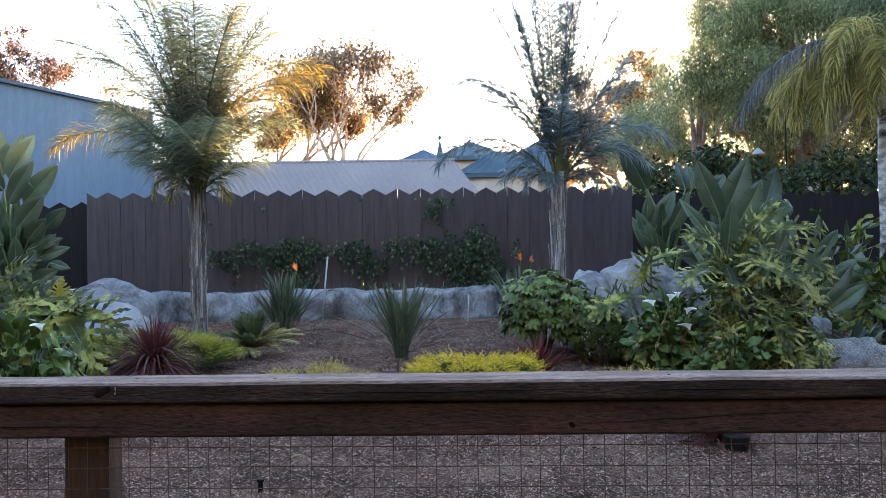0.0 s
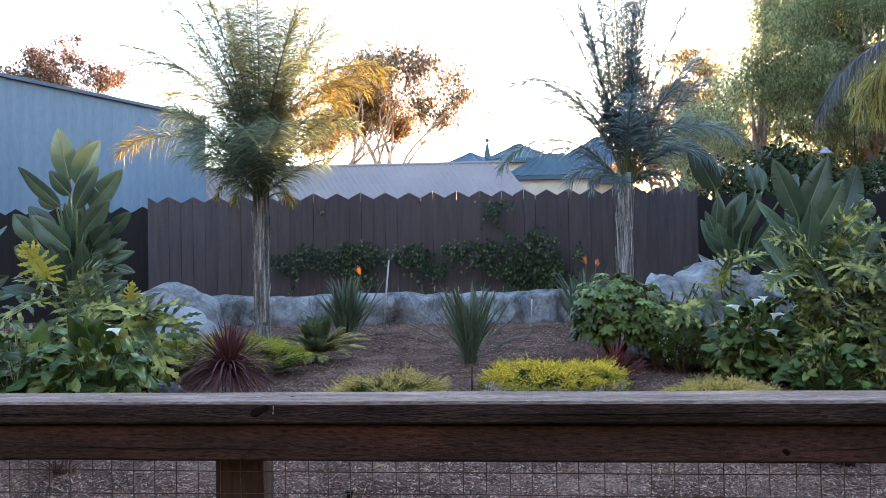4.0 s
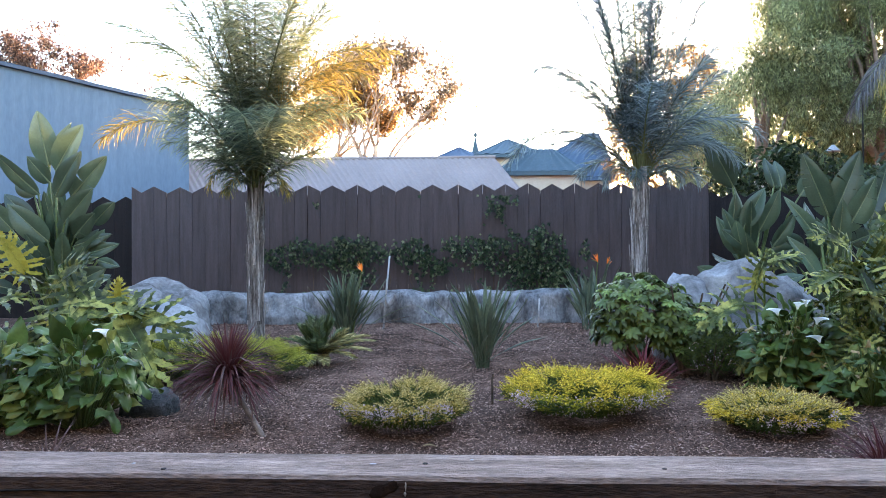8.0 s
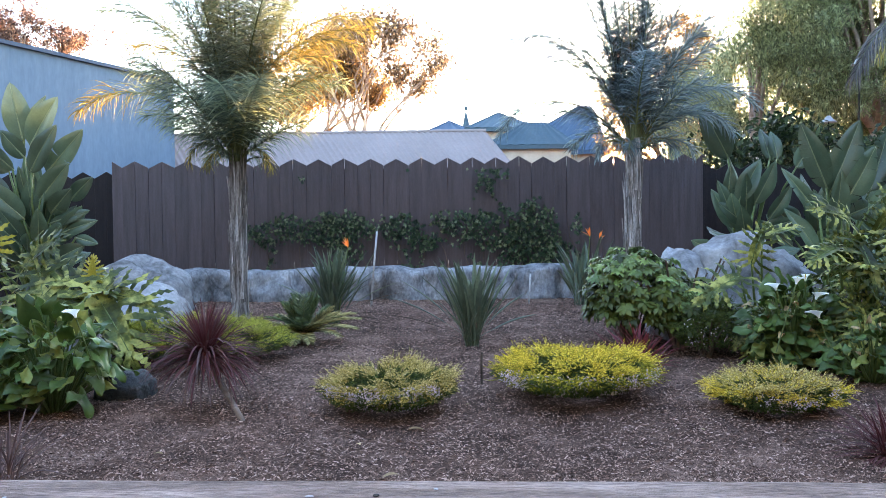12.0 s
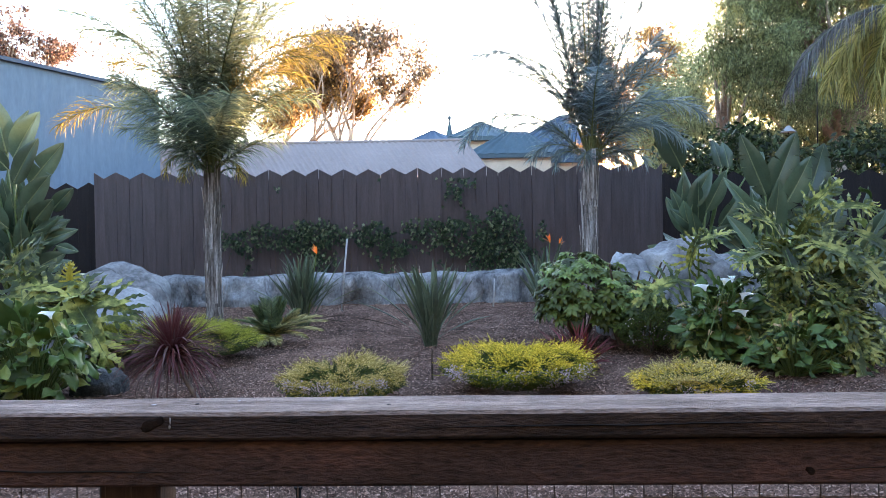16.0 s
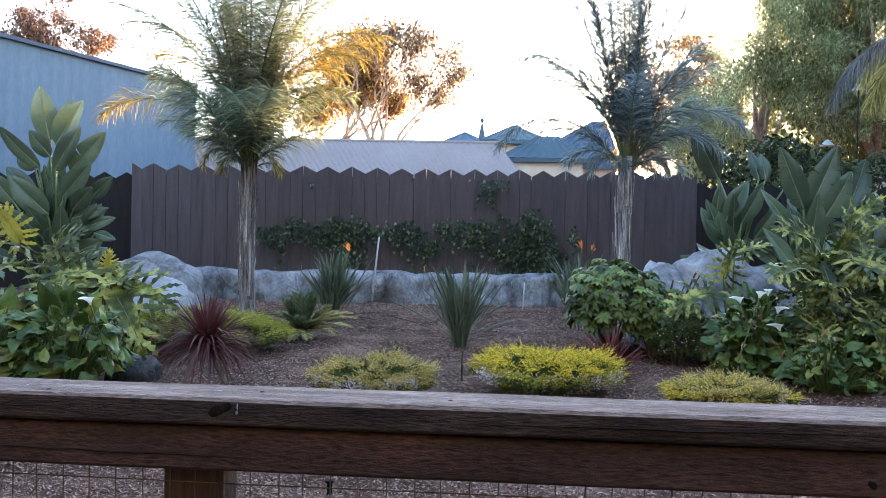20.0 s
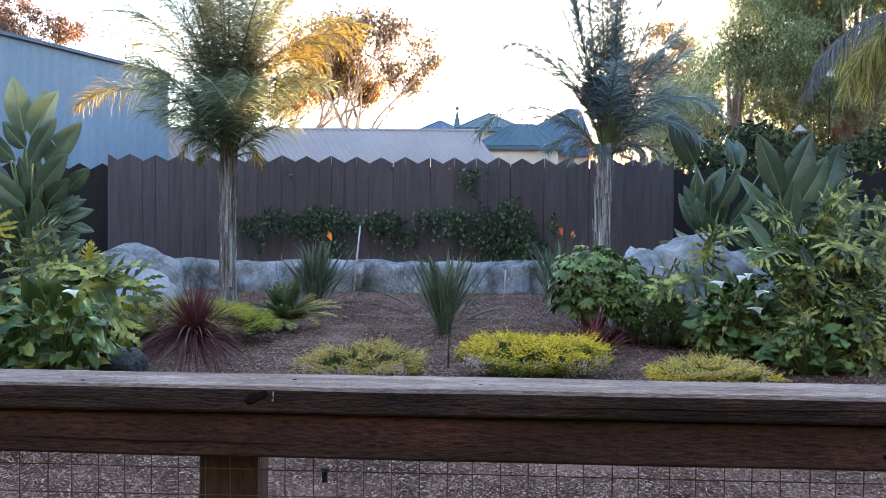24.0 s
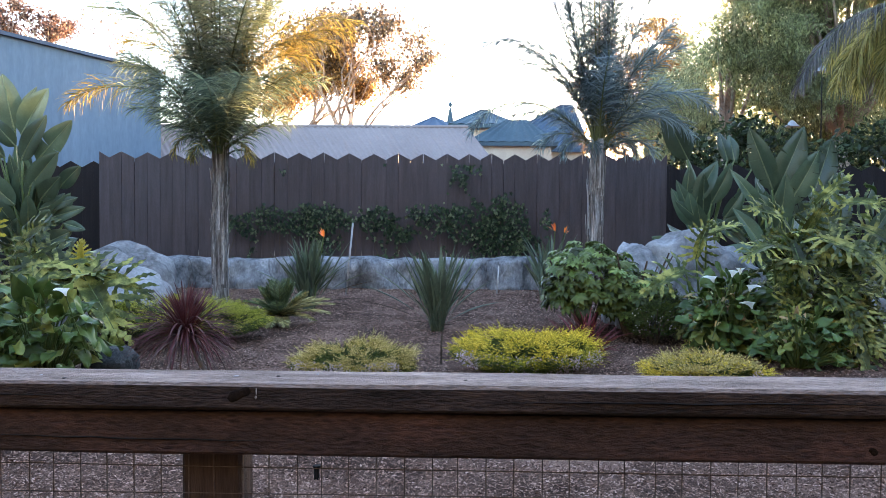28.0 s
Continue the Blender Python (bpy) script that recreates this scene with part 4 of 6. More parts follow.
build_palm((1.44, 11.9), 2.14, (0.04, 0.0), 2, (FROND_HAZED, RACHIS, FROND_HAZED),
           [(180, 73, 55, 1.8, 2.0), (185, 69, 60, 1.6, 2.0), (175, 76, 50, 1.7, 2.0), (178, 82, 105, 2.4, 2.0), (181, 54, 120, 2.15, 2.0), (0, 70, 28, 2.0, 2.0), (-6, 66, 35, 1.8, 2.0), (6, 75, 40, 1.9, 2.0), (1, 56, 105, 1.9, 2.0), (8, 52, 110, 1.6, 2.0),
            (182, 80, 8, 2.7, 2.0), (178, 78, 20, 2.6, 2.0), (2, 80, 6, 2.7, 2.0), (-3, 78, 18, 2.6, 2.0), (186, 40, 100, 0.9, 2.0), (-8, 36, 95, 0.8, 2.0)], 13,
           "dark young palm with upright feathery fronds and ragged trunk", 4, 105, 0.0140, 0.43, (79, 89), (-4, 18), 0.7, (0.5, 0.95), 1.0)


def build_big_palm():
    at = (5.42, 10.2)
    p = thing("palm_tree", "tall palm with scarred pale trunk and yellowing drooping fronds", "palm tree", (at[0], at[1], gz(*at)))
    palm_trunk(p, 3.5, 0.150, 0.140, (0.0, 0.0), 9, boots=0, mat=BARK_GREY)
    for k in range(16):
        a = k * 2.4
        g = Geo()
        ribbon(g, (0.12 * math.cos(a), 0.12 * math.sin(a), 2.8 + 0.04 * k), a, radians(84), 0.62, 0.16, radians(-6), 5, lambda t: 1.0 - 0.6 * t, -0.35)
        part("leaf_base", g, BARK_GREY, p, "cut pale leaf base")
    for k, (az, e, d, L, z, mat) in enumerate([(186, 56, 165, 2.4, 3.2, FROND_YELLOW), (200, 48, 155, 2.2, 3.15, FROND_YELLOW), (170, 52, 160, 2.2, 3.2, FROND_YELLOW), (192, 35, 130, 1.7, 3.05, FROND_YELLOW), (225, 35, 130, 1.7, 3.1, FROND_YELLOW),
                                               (235, 55, 150, 2.0, 3.2, FROND_YELLOW), (255, 55, 150, 1.9, 3.2, FROND_YELLOW), (187, 22, 92, 2.5, 3.5, FROND_GREY), (300, 55, 135, 2.0, 3.2, FROND_YELLOW), (20, 55, 125, 2.2, 3.2, FROND), (350, 50, 140, 2.0, 3.2, FROND_YELLOW),
                                               (90, 60, 120, 2.2, 3.3, FROND), (140, 60, 130, 2.2, 3.2, FROND_YELLOW), (215, 66, 150, 2.2, 3.3, FROND_YELLOW), (178, 64, 165, 2.0, 3.3, FROND_YELLOW), (320, 64, 150, 1.9, 3.3, FROND_YELLOW), (270, 72, 130, 2.3, 3.3, FROND), (190, 78, 90, 2.8, 3.4, FROND), (240, 82, 80, 2.8, 3.4, FROND), (160, 80, 70, 2.8, 3.4, FROND), (30, 80, 80, 2.8, 3.4, FROND), (182, 44, 125, 2.3, 3.1, FROND_YELLOW), (205, 40, 130, 2.0, 3.0, FROND_YELLOW)]):
        grey = mat is FROND_GREY
        me = frond(L * (1.0 if grey else 0.85), int((170 if grey else 120) * L), 0.55 if grey else 0.50, radians(e), radians(d), 900 + k, width=0.010 if grey else 0.016, hang=2.2 if grey else 1.9, plume=0.4 if grey else 0.85, power=1.0, bare=0.3 if grey else 0.1, mats=(mat, RACHIS))
        part("frond", me, mat, p, "dry grey hanging frond" if grey else "", m=turn_to((0.05, 0, z + 0.2), radians(az)))


build_big_palm()


# ---- giant bird of paradise ----
def giant_leaf(p, foot, a, b, width, seed, torn=0.12, face=(0.0, -1.0, 0.25)):
    """One leaf: a stalk from the foot of the clump to a, and a blade from there to its tip at b."""
    a, b, foot = Vector(a), Vector(b), Vector(foot)
    rr = random.Random(seed)
    L = (b - a).length
    part("leaf", paddle_blade(L, width, seed, torn, rr.uniform(0.08, 0.4)), STREL, p, m=facing(a, b - a, face))
    mid = foot.lerp(a, 0.5) + Vector((0, 0, 0.18 * (a - foot).length)) * (0.4 if abs(a.x - foot.x) < 0.2 else 1.0)
    part("stalk", tube(Geo(), [foot, foot.lerp(mid, 0.6), mid.lerp(a, 0.5), a + (b - a) * 0.04], [0.026, 0.022, 0.017, 0.011], 6), STEM, p, smooth=True)


def build_giant(at, label, seed, heart, leaves, fill=0, reach=1.0, top=2.6, low=1.0):
    """leaves: rows of (x and z of the blade's foot, x and z of its tip, width, depth) from the clump's base; the rest fan out from the heart."""
    rr = random.Random(seed)
    p = thing("bird_of_paradise", label, "plant", (at[0], at[1], gz(*at)), "tall broad-leaved plants")
    for k, (ax, az, bx, bz, w, dy) in enumerate(leaves):
        giant_leaf(p, (heart[0] + 0.12 * rr.uniform(-1, 1), 0.1 * rr.uniform(-1, 1), 0), (ax, dy * 0.6, az), (bx, dy, bz), w, seed * 60 + k, 0.34 if seed == 2 and w > 0.22 else 0.02, (0.35 * rr.uniform(-1, 1), -1.0, 0.35 * rr.uniform(-0.3, 1.2)))
    for k in range(fill):
        a, t = rr.uniform(0, math.tau), (k + rr.random()) / fill
        r0, L = rr.uniform(0.1, 0.35) * reach * (0.4 + t), rr.uniform(0.55, 0.75) * (1 - 0.2 * t)
        z0 = low + (top - 0.7 - low) * (1 - t) * rr.uniform(0.6, 1.0)
        foot = Vector((heart[0] + r0 * math.cos(a), r0 * math.sin(a) + 0.15 - 0.35 * t, z0))
        way = Vector((math.cos(a) * (0.15 + 0.9 * t), math.sin(a) * (0.15 + 0.9 * t), 1.05 - 0.75 * t)).normalized()
        giant_leaf(p, (heart[0] + 0.1 * rr.uniform(-1, 1), 0.1 * rr.uniform(-1, 1), 0), foot, foot + way * L, rr.uniform(0.19, 0.26), seed * 60 + 30 + k, 0.02, (rr.uniform(-.8, .8), -1.0, rr.uniform(-0.3, 0.8)))
    return p


build_giant((-6.42, 11.7), "dense bird of paradise clump with broad grey-green leaves", 1, (0.0, 0.0),
            [(-0.13, 2.29, -0.28, 3.06, 0.35, -0.10), (0.01, 2.21, 0.41, 2.84, 0.39, -0.25), (-0.19, 2.34, 0.09, 2.93, 0.15, 0.10), (0.03, 1.86, 0.43, 2.47, 0.30, -0.35), (0.23, 1.86, 0.76, 2.40, 0.31, -0.30), (0.16, 1.50, 0.61, 1.96, 0.31, -0.40), (-0.19, 1.90, -0.77, 2.47, 0.27, -0.30), (-0.11, 2.07, -0.42, 2.43, 0.27, -0.10), (-0.35, 1.90, -0.64, 2.14, 0.24, 0.00), (-0.02, 1.26, -0.50, 1.77, 0.34, -0.45), (-0.19, 1.02, -0.48, 1.28, 0.32, -0.50), (-0.46, 1.15, -0.77, 1.33, 0.30, -0.40), (0.25, 1.20, 0.83, 1.37, 0.19, -0.30), (0.61, 1.02, 0.97, 0.94, 0.15, -0.40), (0.29, 1.33, 0.61, 1.64, 0.25, -0.35), (0.38, 1.07, 0.92, 1.24, 0.20, -0.30), (-0.59, 1.42, -0.90, 1.81, 0.30, -0.20), (0.47, 1.50, 0.78, 1.81, 0.22, -0.10), (-0.33, 1.50, -0.73, 1.94, 0.27, -0.10)], 46, 1.0, 2.2, 0.6)
build_giant((-8.35, 11.9), "bird of paradise clump partly seen beside the larger one", 7, (0.0, 0.0), [], 22, 1.1, 2.2, 0.5)
build_giant((3.36, 10.3), "large bird of paradise with torn paddle leaves", 2, (0.0, 0.0),
            [(-0.09, 1.57, -0.40, 2.31, 0.28, -0.10), (-0.06, 1.46, 0.32, 2.35, 0.37, 0.00), (0.08, 1.39, 0.43, 2.04, 0.31, -0.15), (0.53, 1.54, 0.83, 2.25, 0.33, 0.40), (0.75, 1.57, 0.89, 1.81, 0.23, 0.20), (-0.16, 1.23, -0.60, 1.82, 0.17, -0.10), (0.31, 1.33, 0.64, 1.68, 0.19, -0.30), (0.69, 1.09, 0.89, 1.54, 0.26, 0.10), (-0.06, 1.27, -0.23, 1.54, 0.17, 0.00), (0.21, 1.27, 0.52, 1.40, 0.23, 0.10)], 5, 0.8, 1.9, 0.5)
build_giant((3.12, 12.4), "shaded bird of paradise clump beside the fence", 3, (0.0, 0.0),
            [(-0.23, 1.97, -0.61, 2.73, 0.38, 0.00), (-0.14, 1.37, 0.13, 1.95, 0.28, -0.20), (0.07, 1.33, 0.36, 1.92, 0.26, -0.20), (-0.27, 1.42, -0.23, 1.88, 0.18, -0.10), (-0.10, 1.08, -0.48, 1.37, 0.21, -0.30), (0.24, 1.12, 0.53, 1.59, 0.21, -0.30), (-0.23, 1.16, -0.44, 1.67, 0.20, -0.20), (0.41, 1.97, 0.32, 2.43, 0.21, 0.30), (0.51, 1.97, 0.47, 2.39, 0.19, 0.30), (0.15, 0.99, 0.58, 1.12, 0.19, -0.30), (0.70, 0.99, 0.41, 1.33, 0.28, -0.20), (0.74, 1.84, 1.04, 2.22, 0.28, 0.20)], 18, 0.8, 2.1, 0.5)
build_giant((4.0, 9.75), "low bird of paradise with spreading leaves beside the boulder", 5, (0.0, 0.0),
            [(0.25, 0.55, 0.66, 1.02, 0.24, -0.1), (0.35, 0.42, 0.86, 0.80, 0.20, -0.1), (-0.15, 0.5, -0.45, 0.95, 0.24, 0.0)], 4, 0.7, 1.2, 0.3)
build_giant((4.0, 12.1), "dark bird of paradise thicket behind the larger clumps", 6, (0.0, 0.0), [], 20, 1.2, 2.1, 0.5)
build_giant((4.5, 11.0), "bird of paradise clump below the tall palm", 4, (0.0, 0.0), [], 20, 1.1, 2.0, 0.5)

# ---- split-leaf philodendrons ----
def build_philo(at, count, size, centre, radii, label, seed, heroes=()):
    """heroes: (place, way of the tip, facing, scale, yellow)."""
    rr = random.Random(seed)
    z0 = gz(*at)
    p = thing("split_leaf_plant", label, "plant", (at[0], at[1], z0), "split-leaf plants")
    protos = [split_blade(size * rr.uniform(0.85, 1.15), seed * 20 + i, rr.uniform(0.2, 0.9)).mesh("leaf", PHILO, STEM, smooth=True) for i in range(6)]
    gold = split_blade(size * 0.75, seed * 20 + 11, 0.3, 1.15).mesh("leaf", PHILO_YELLOW, PHILO_YELLOW, smooth=True)
    dress(p, count, centre, radii, protos, rr, 0.9, STEM, -0.5, 0.65, 0.011, sizes=(0.75, 1.1))
    for place, way, face, scale, yellow in heroes:
        q = Vector((place[0] - at[0], place[1] - at[1], place[2] - z0))
        part("leaf", gold if yellow else rr.choice(protos), PHILO, p, "yellowed young leaf" if yellow else "", m=facing(q, way, face, scale))
        part("stalk", tube(Geo(), [(q.x * 0.2, q.y * 0.2 + 0.05, 0), (q.x * 0.7, q.y * 0.7 + 0.08, q.z * 0.6), tuple(q)], [0.016, 0.013, 0.009], 6), STEM, p)
    return p


FRONT = (0, -0.8, 0.7)
build_philo((-5.0, 8.9), 30, 0.60, (0, 0, 0.38), (0.50, 0.40, 0.56), "split-leaf philodendron with large lobed green leaves", 1,
            [((-5.30, 8.75, 1.34), (-0.3, -0.2, 0.6), FRONT, 0.9, True), ((-4.75, 8.5, 1.14), (0.25, -0.4, -0.5), (0.2, -0.8, 0.6), 1.15, False), ((-5.15, 8.5, 1.12), (-0.5, -0.4, -0.3), (-0.3, -0.6, 0.8), 1.1, False), ((-4.95, 8.6, 1.2), (0.5, -0.2, 0.3), FRONT, 1.0, False)])
build_philo((-4.48, 8.7), 9, 0.60, (0, 0, 0.26), (0.22, 0.26, 0.48), "split-leaf philodendron leaning over the boulders", 2,
            [((-4.28, 8.55, 1.04), (0.05, -0.1, 1), FRONT, 0.5, True), ((-4.25, 8.4, 1.00), (0.60, -0.3, -0.75), (0.4, -0.9, 0.5), 1.25, False), ((-4.45, 8.45, 1.06), (-0.2, -0.4, -0.5), FRONT, 1.0, False), ((-4.15, 8.5, 0.94), (0.85, -0.1, -0.25), (0.2, -0.8, 0.6), 0.9, False)])
build_philo((2.2, 9.1), 24, 0.46, (0, 0, 0.28), (0.44, 0.36, 0.28), "split-leaf philodendron with olive lobed leaves behind lilies", 3,
            [((1.96, 8.95, 1.12), (0.25, -0.1, 0.8), (-0.5, -0.8, 0.2), 1.0, False), ((2.06, 8.95, 1.36), (0.7, -0.2, 0.25), (0, -0.5, 0.8), 0.8, False), ((1.82, 8.85, 1.0), (-0.7, -0.3, -0.3), FRONT, 1.0, False)])
build_philo((2.85, 8.55), 56, 0.42, (0, 0, 0.46), (0.50, 0.42, 0.58), "large split-leaf philodendron with yellow-edged leaves", 4,
            [((2.62, 8.15, 1.30), (0.05, -0.45, -0.75), (0.3, -0.8, 0.6), 1.2, False), ((2.90, 8.15, 1.34), (0.6, -0.4, -0.3), FRONT, 1.05, False), ((2.45, 8.2, 1.28), (-0.6, -0.4, -0.2), (-0.2, -0.6, 0.8), 1.1, False), ((2.8, 8.3, 1.38), (0.2, -0.3, 0.5), FRONT, 0.9, False), ((3.0, 8.05, 0.85), (0.1, -0.4, -0.7), (0.5, -0.8, 0.5), 1.2, False), ((2.6, 8.0, 0.70), (-0.1, -0.4, -0.7), FRONT, 1.1, False), ((2.62, 8.4, 1.55), (-0.5, -0.3, 0.1), FRONT, 1.0, False), ((2.95, 8.4, 1.66), (0.2, -0.3, 0.3), FRONT, 1.0, False)])
build_philo((3.28, 8.55), 36, 0.44, (0, 0, 0.36), (0.30, 0.36, 0.56), "spreading split-leaf philodendron beside the pale boulder", 5,
            [((3.30, 8.15, 1.20), (0.3, -0.4, -0.5), FRONT, 1.2, False), ((3.1, 8.05, 0.55), (0.1, -0.4, -0.6), FRONT, 1.1, False), ((3.2, 8.4, 1.68), (0.6, -0.3, 0.0), FRONT, 1.0, False), ((3.05, 8.3, 1.50), (-0.3, -0.4, -0.6), FRONT, 1.0, False), ((3.4, 8.4, 1.45), (0.5, -0.3, -0.4), FRONT, 1.0, False)])


# ---- calla lilies ----
def build_callas(at, count, size, centre, radii, label, seed, flowers=(), pale=1, dry=1):
    rr = random.Random(seed)
    p = thing("calla_lily", label, "plant", (at[0], at[1], gz(*at)), "calla lilies")
    protos = [arrow_blade(size * rr.uniform(0.8, 1.2), seed * 20 + i, rr.uniform(0.3, 1.1), rr.uniform(0.30, 0.40)).mesh("leaf", CALLA, smooth=True) for i in range(9)]
    protos += [arrow_blade(size * 0.95, seed * 20 + 12 + i, 0.5, 0.33).mesh("leaf", CALLA_PALE, smooth=True) for i in range(pale)]
    protos += [arrow_blade(size * 0.7, seed * 20 + 16 + i, 1.8, 0.26).mesh("leaf", DRY_LEAF, smooth=True) for i in range(dry)]
    dress(p, count, centre, radii, protos, rr, 0.45, STEM, -0.6, 0.6, 0.008)
    for x, y, z, az in flowers:
        g = Geo()
        n, m = 14, 5
        v = []
        for j in range(m + 1):
            t = j / m
            for i in range(n + 1):
                a = i / n * math.tau * 0.97
                r = 0.010 + 0.05 * t ** 1.6
                tip = 0.07 * max(0, math.cos(a)) ** 3 * t ** 2
                v.append((r * math.cos(a) + tip, r * math.sin(a), 0.105 * t + 0.03 * t * math.cos(a) - 0.02 * t ** 3))
        g.add(v, [(j * (n + 1) + i, j * (n + 1) + i + 1, (j + 1) * (n + 1) + i + 1, (j + 1) * (n + 1) + i) for j in range(m) for i in range(n)])
        fl = part("flower", g, PETAL, p, "white funnel-shaped bloom", smooth=True, m=turn_to((x - at[0], y - at[1], z - gz(*at)), radians(az), 0.35, 0.80))
        part("spadix", tube(Geo(), [(0, 0, 0.02), (0, 0, 0.08)], [0.006, 0.004], 6), SPADIX, fl, "yellow spadix")
        part("stem", tube(Geo(), [(0.0, 0.05, -(z - gz(*at)) + 0.02), (0, 0.01, -0.2), (0, 0, 0.01)], [0.007, 0.006, 0.008], 6), STEM, fl)
    return p


build_callas((-4.06, 7.3), 170, 0.20, (0, 0, 0.34), (0.52, 0.46, 0.46), "calla lily clump with broad glossy green leaves and a white bloom", 1, [(-3.72, 7.0, 0.86, 250)], 2, 0)
build_callas((-4.75, 7.35), 90, 0.21, (0, 0, 0.36), (0.5, 0.45, 0.46), "calla lily clump with pale young leaves", 2, [], 2, 0)
build_callas((2.12, 8.4), 190, 0.18, (0, 0, 0.32), (0.46, 0.36, 0.50), "calla lily clump with white blooms and a few dry leaves", 3,
             [(1.86, 8.08, 0.92, 200), (2.03, 8.08, 0.97, 30), (2.10, 8.06, 1.00, 250), (2.19, 8.06, 0.84, 300), (2.21, 8.04, 0.68, 180)], 1, 1)
build_callas((2.6, 7.9), 100, 0.12, (0, 0, 0.22), (0.52, 0.34, 0.34), "leafy calla lily clump spilling over the mulch", 4, [], 1, 1)


# ---- fatsia ----
def build_fatsia(at, size, count, label, seed):
    p = thing("fatsia_shrub", label, "shrub", (at[0], at[1], gz(*at)), "fatsia shrubs")
    rr = random.Random(seed)
    protos = [palmate_leaf(rr.uniform(0.10, 0.16), rr.uniform(0.21, 0.27), radians(40), 300 + i, rr.choice((7, 8, 9))) for i in range(6)]
    # Paler leaves for the top: young growth, plus skylight from above painted in.
    young = [palmate_leaf(0.12, rr.uniform(0.19, 0.25), radians(55), 320 + i, 8, (FATSIA_TOP_LIT, STEM)) for i in range(3)]
    for k in range(9):
        a = k * 0.7
        tip = (0.45 * math.cos(a), 0.35 * math.sin(a), rr.uniform(0.5, 0.95))
        part("branch", tube(Geo(), [(0.05 * math.cos(a), 0.05 * math.sin(a), 0), (0.2 * math.cos(a), 0.15 * math.sin(a), 0.4), tip], [0.022, 0.016, 0.009], 6), TWIG, p)
    for k in range(count):
        az = rr.uniform(0, math.tau)
        el = math.asin(rr.uniform(-0.15, 1.0))
        r = rr.uniform(0.75, 1.0)
        x, y, z = 0.52 * size * r * math.cos(el) * math.cos(az) + 0.12 * (1 - math.sin(el)), 0.5 * size * r * math.cos(el) * math.sin(az), (0.40 + 0.58 * r * math.sin(el)) * size
        part("leaf", rr.choice(young if el > 0.5 and rr.random() < 0.75 else protos), FATSIA, p, m=turn_to((x, y, max(0.05, z)), az + rr.uniform(-0.4, 0.4), rr.uniform(-0.1, 0.6) - 0.28 * math.sin(az), rr.uniform(0.5, 0.85), rr.uniform(-0.3, 0.3)))


build_fatsia((0.92, 9.55), 1.0, 540, "rounded fatsia shrub with glossy hand-shaped leaves", 21)
build_fatsia((1.38, 9.35), 0.72, 300, "lower fatsia shrub with dark hand-shaped leaves", 22)


# ---- sword-leaved plants ----
def build_swords(name, at, count, length, width, e0, e1, mat, label, category, seed, droop=(10, 50), base=0.06, lift=0.0, petiole=False, group="", low=()):
    rr = random.Random(seed)
    p = thing(name, label, category, (at[0], at[1], gz(*at)), group)
    spoon = (lambda t: 0.22 if t < 0.36 else 0.22 + 0.78 * math.sin(math.pi * ((t - 0.36) / 0.64) ** 0.80) if t < 0.98 else 0.0)
    for k in range(count):
        g = Geo()
        u = rr.random()
        e = radians(e1 - (e1 - e0) * u ** 1.5) if petiole else radians(rr.uniform(e0, e1))
        az = rr.uniform(0, math.tau)
        L = length * (rr.uniform(0.50, 1.06) if petiole else rr.uniform(0.7, 1.1))
        ribbon(g, (base * rr.uniform(-1, 1), base * rr.uniform(-1, 1), lift), az, e, L, width * rr.uniform(0.75, 1.25), radians(rr.uniform(*droop)), 12 if petiole else 6, spoon if petiole else None, 0.5)
        part("leaf", g, mat, p)
    for az, e, L, w, m in low:
        g = Geo()
        ribbon(g, (0, 0, 0.04), radians(az), radians(e), L, w, radians(22), 12, spoon, 0.4)
        part("leaf", g, m, p, "withered low leaf" if m is TWIG else "")
    return p


def strel_flower(p, x, y, z, az, seed):
    """An orange crane-like bloom on its stalk."""
    rr = random.Random(seed)
    part("flower_stalk", tube(Geo(), [(x * 0.3, y * 0.3, 0), (x * 0.7, y * 0.7, z * 0.6), (x, y, z)], [0.010, 0.008, 0.007], 6), STEM, p)
    g = Geo()
    for k in range(5):
        ribbon(g, (x, y, z), radians(az) + rr.uniform(-0.5, 0.5), radians(35 + 14 * k), rr.uniform(0.11, 0.15), 0.030, 0.2, 3)
    part("flower", g, ORANGE, p, "orange pointed petals")
    g = Geo()
    ribbon(g, (x, y, z), radians(az), radians(12), 0.17, 0.035, 0.1, 3, lambda t: 1 - t, 0.9)
    part("spathe", g, STEM, p)


s1 = build_swords("bird_of_paradise", (-2.42, 11.0), 105, 1.0, 0.044, 58, 89, STREL_SMALL, "bird of paradise with narrow blue-green leaves and orange bloom", "plant", 31, (0, 45), 0.08, petiole=True, group="small bird of paradise plants",
                  low=[(5, 40, 0.95, 0.06, STREL_SMALL), (-10, 18, 0.8, 0.035, TWIG), (350, 12, 0.6, 0.05, TWIG), (170, 42, 0.9, 0.06, STREL_SMALL), (20, 30, 0.95, 0.04, TWIG)])
strel_flower(s1, 0.2, -0.05, 0.93, 150, 1)
build_swords("bird_of_paradise", (-0.74, 9.55), 88, 0.98, 0.046, 60, 89, STREL_SMALL, "bird of paradise clump with narrow upright leaves", "plant", 32, (0, 45), 0.07, petiole=True, group="small bird of paradise plants",
                  low=[(182, 40, 1.0, 0.07, STREL_SMALL), (176, 52, 1.0, 0.06, STREL_SMALL), (186, 30, 0.95, 0.04, TWIG), (5, 33, 0.75, 0.07, STREL_SMALL), (0, 52, 0.8, 0.08, STREL_SMALL), (300, 20, 0.4, 0.03, TWIG), (350, 25, 0.45, 0.03, TWIG), (200, 25, 0.35, 0.03, TWIG)])
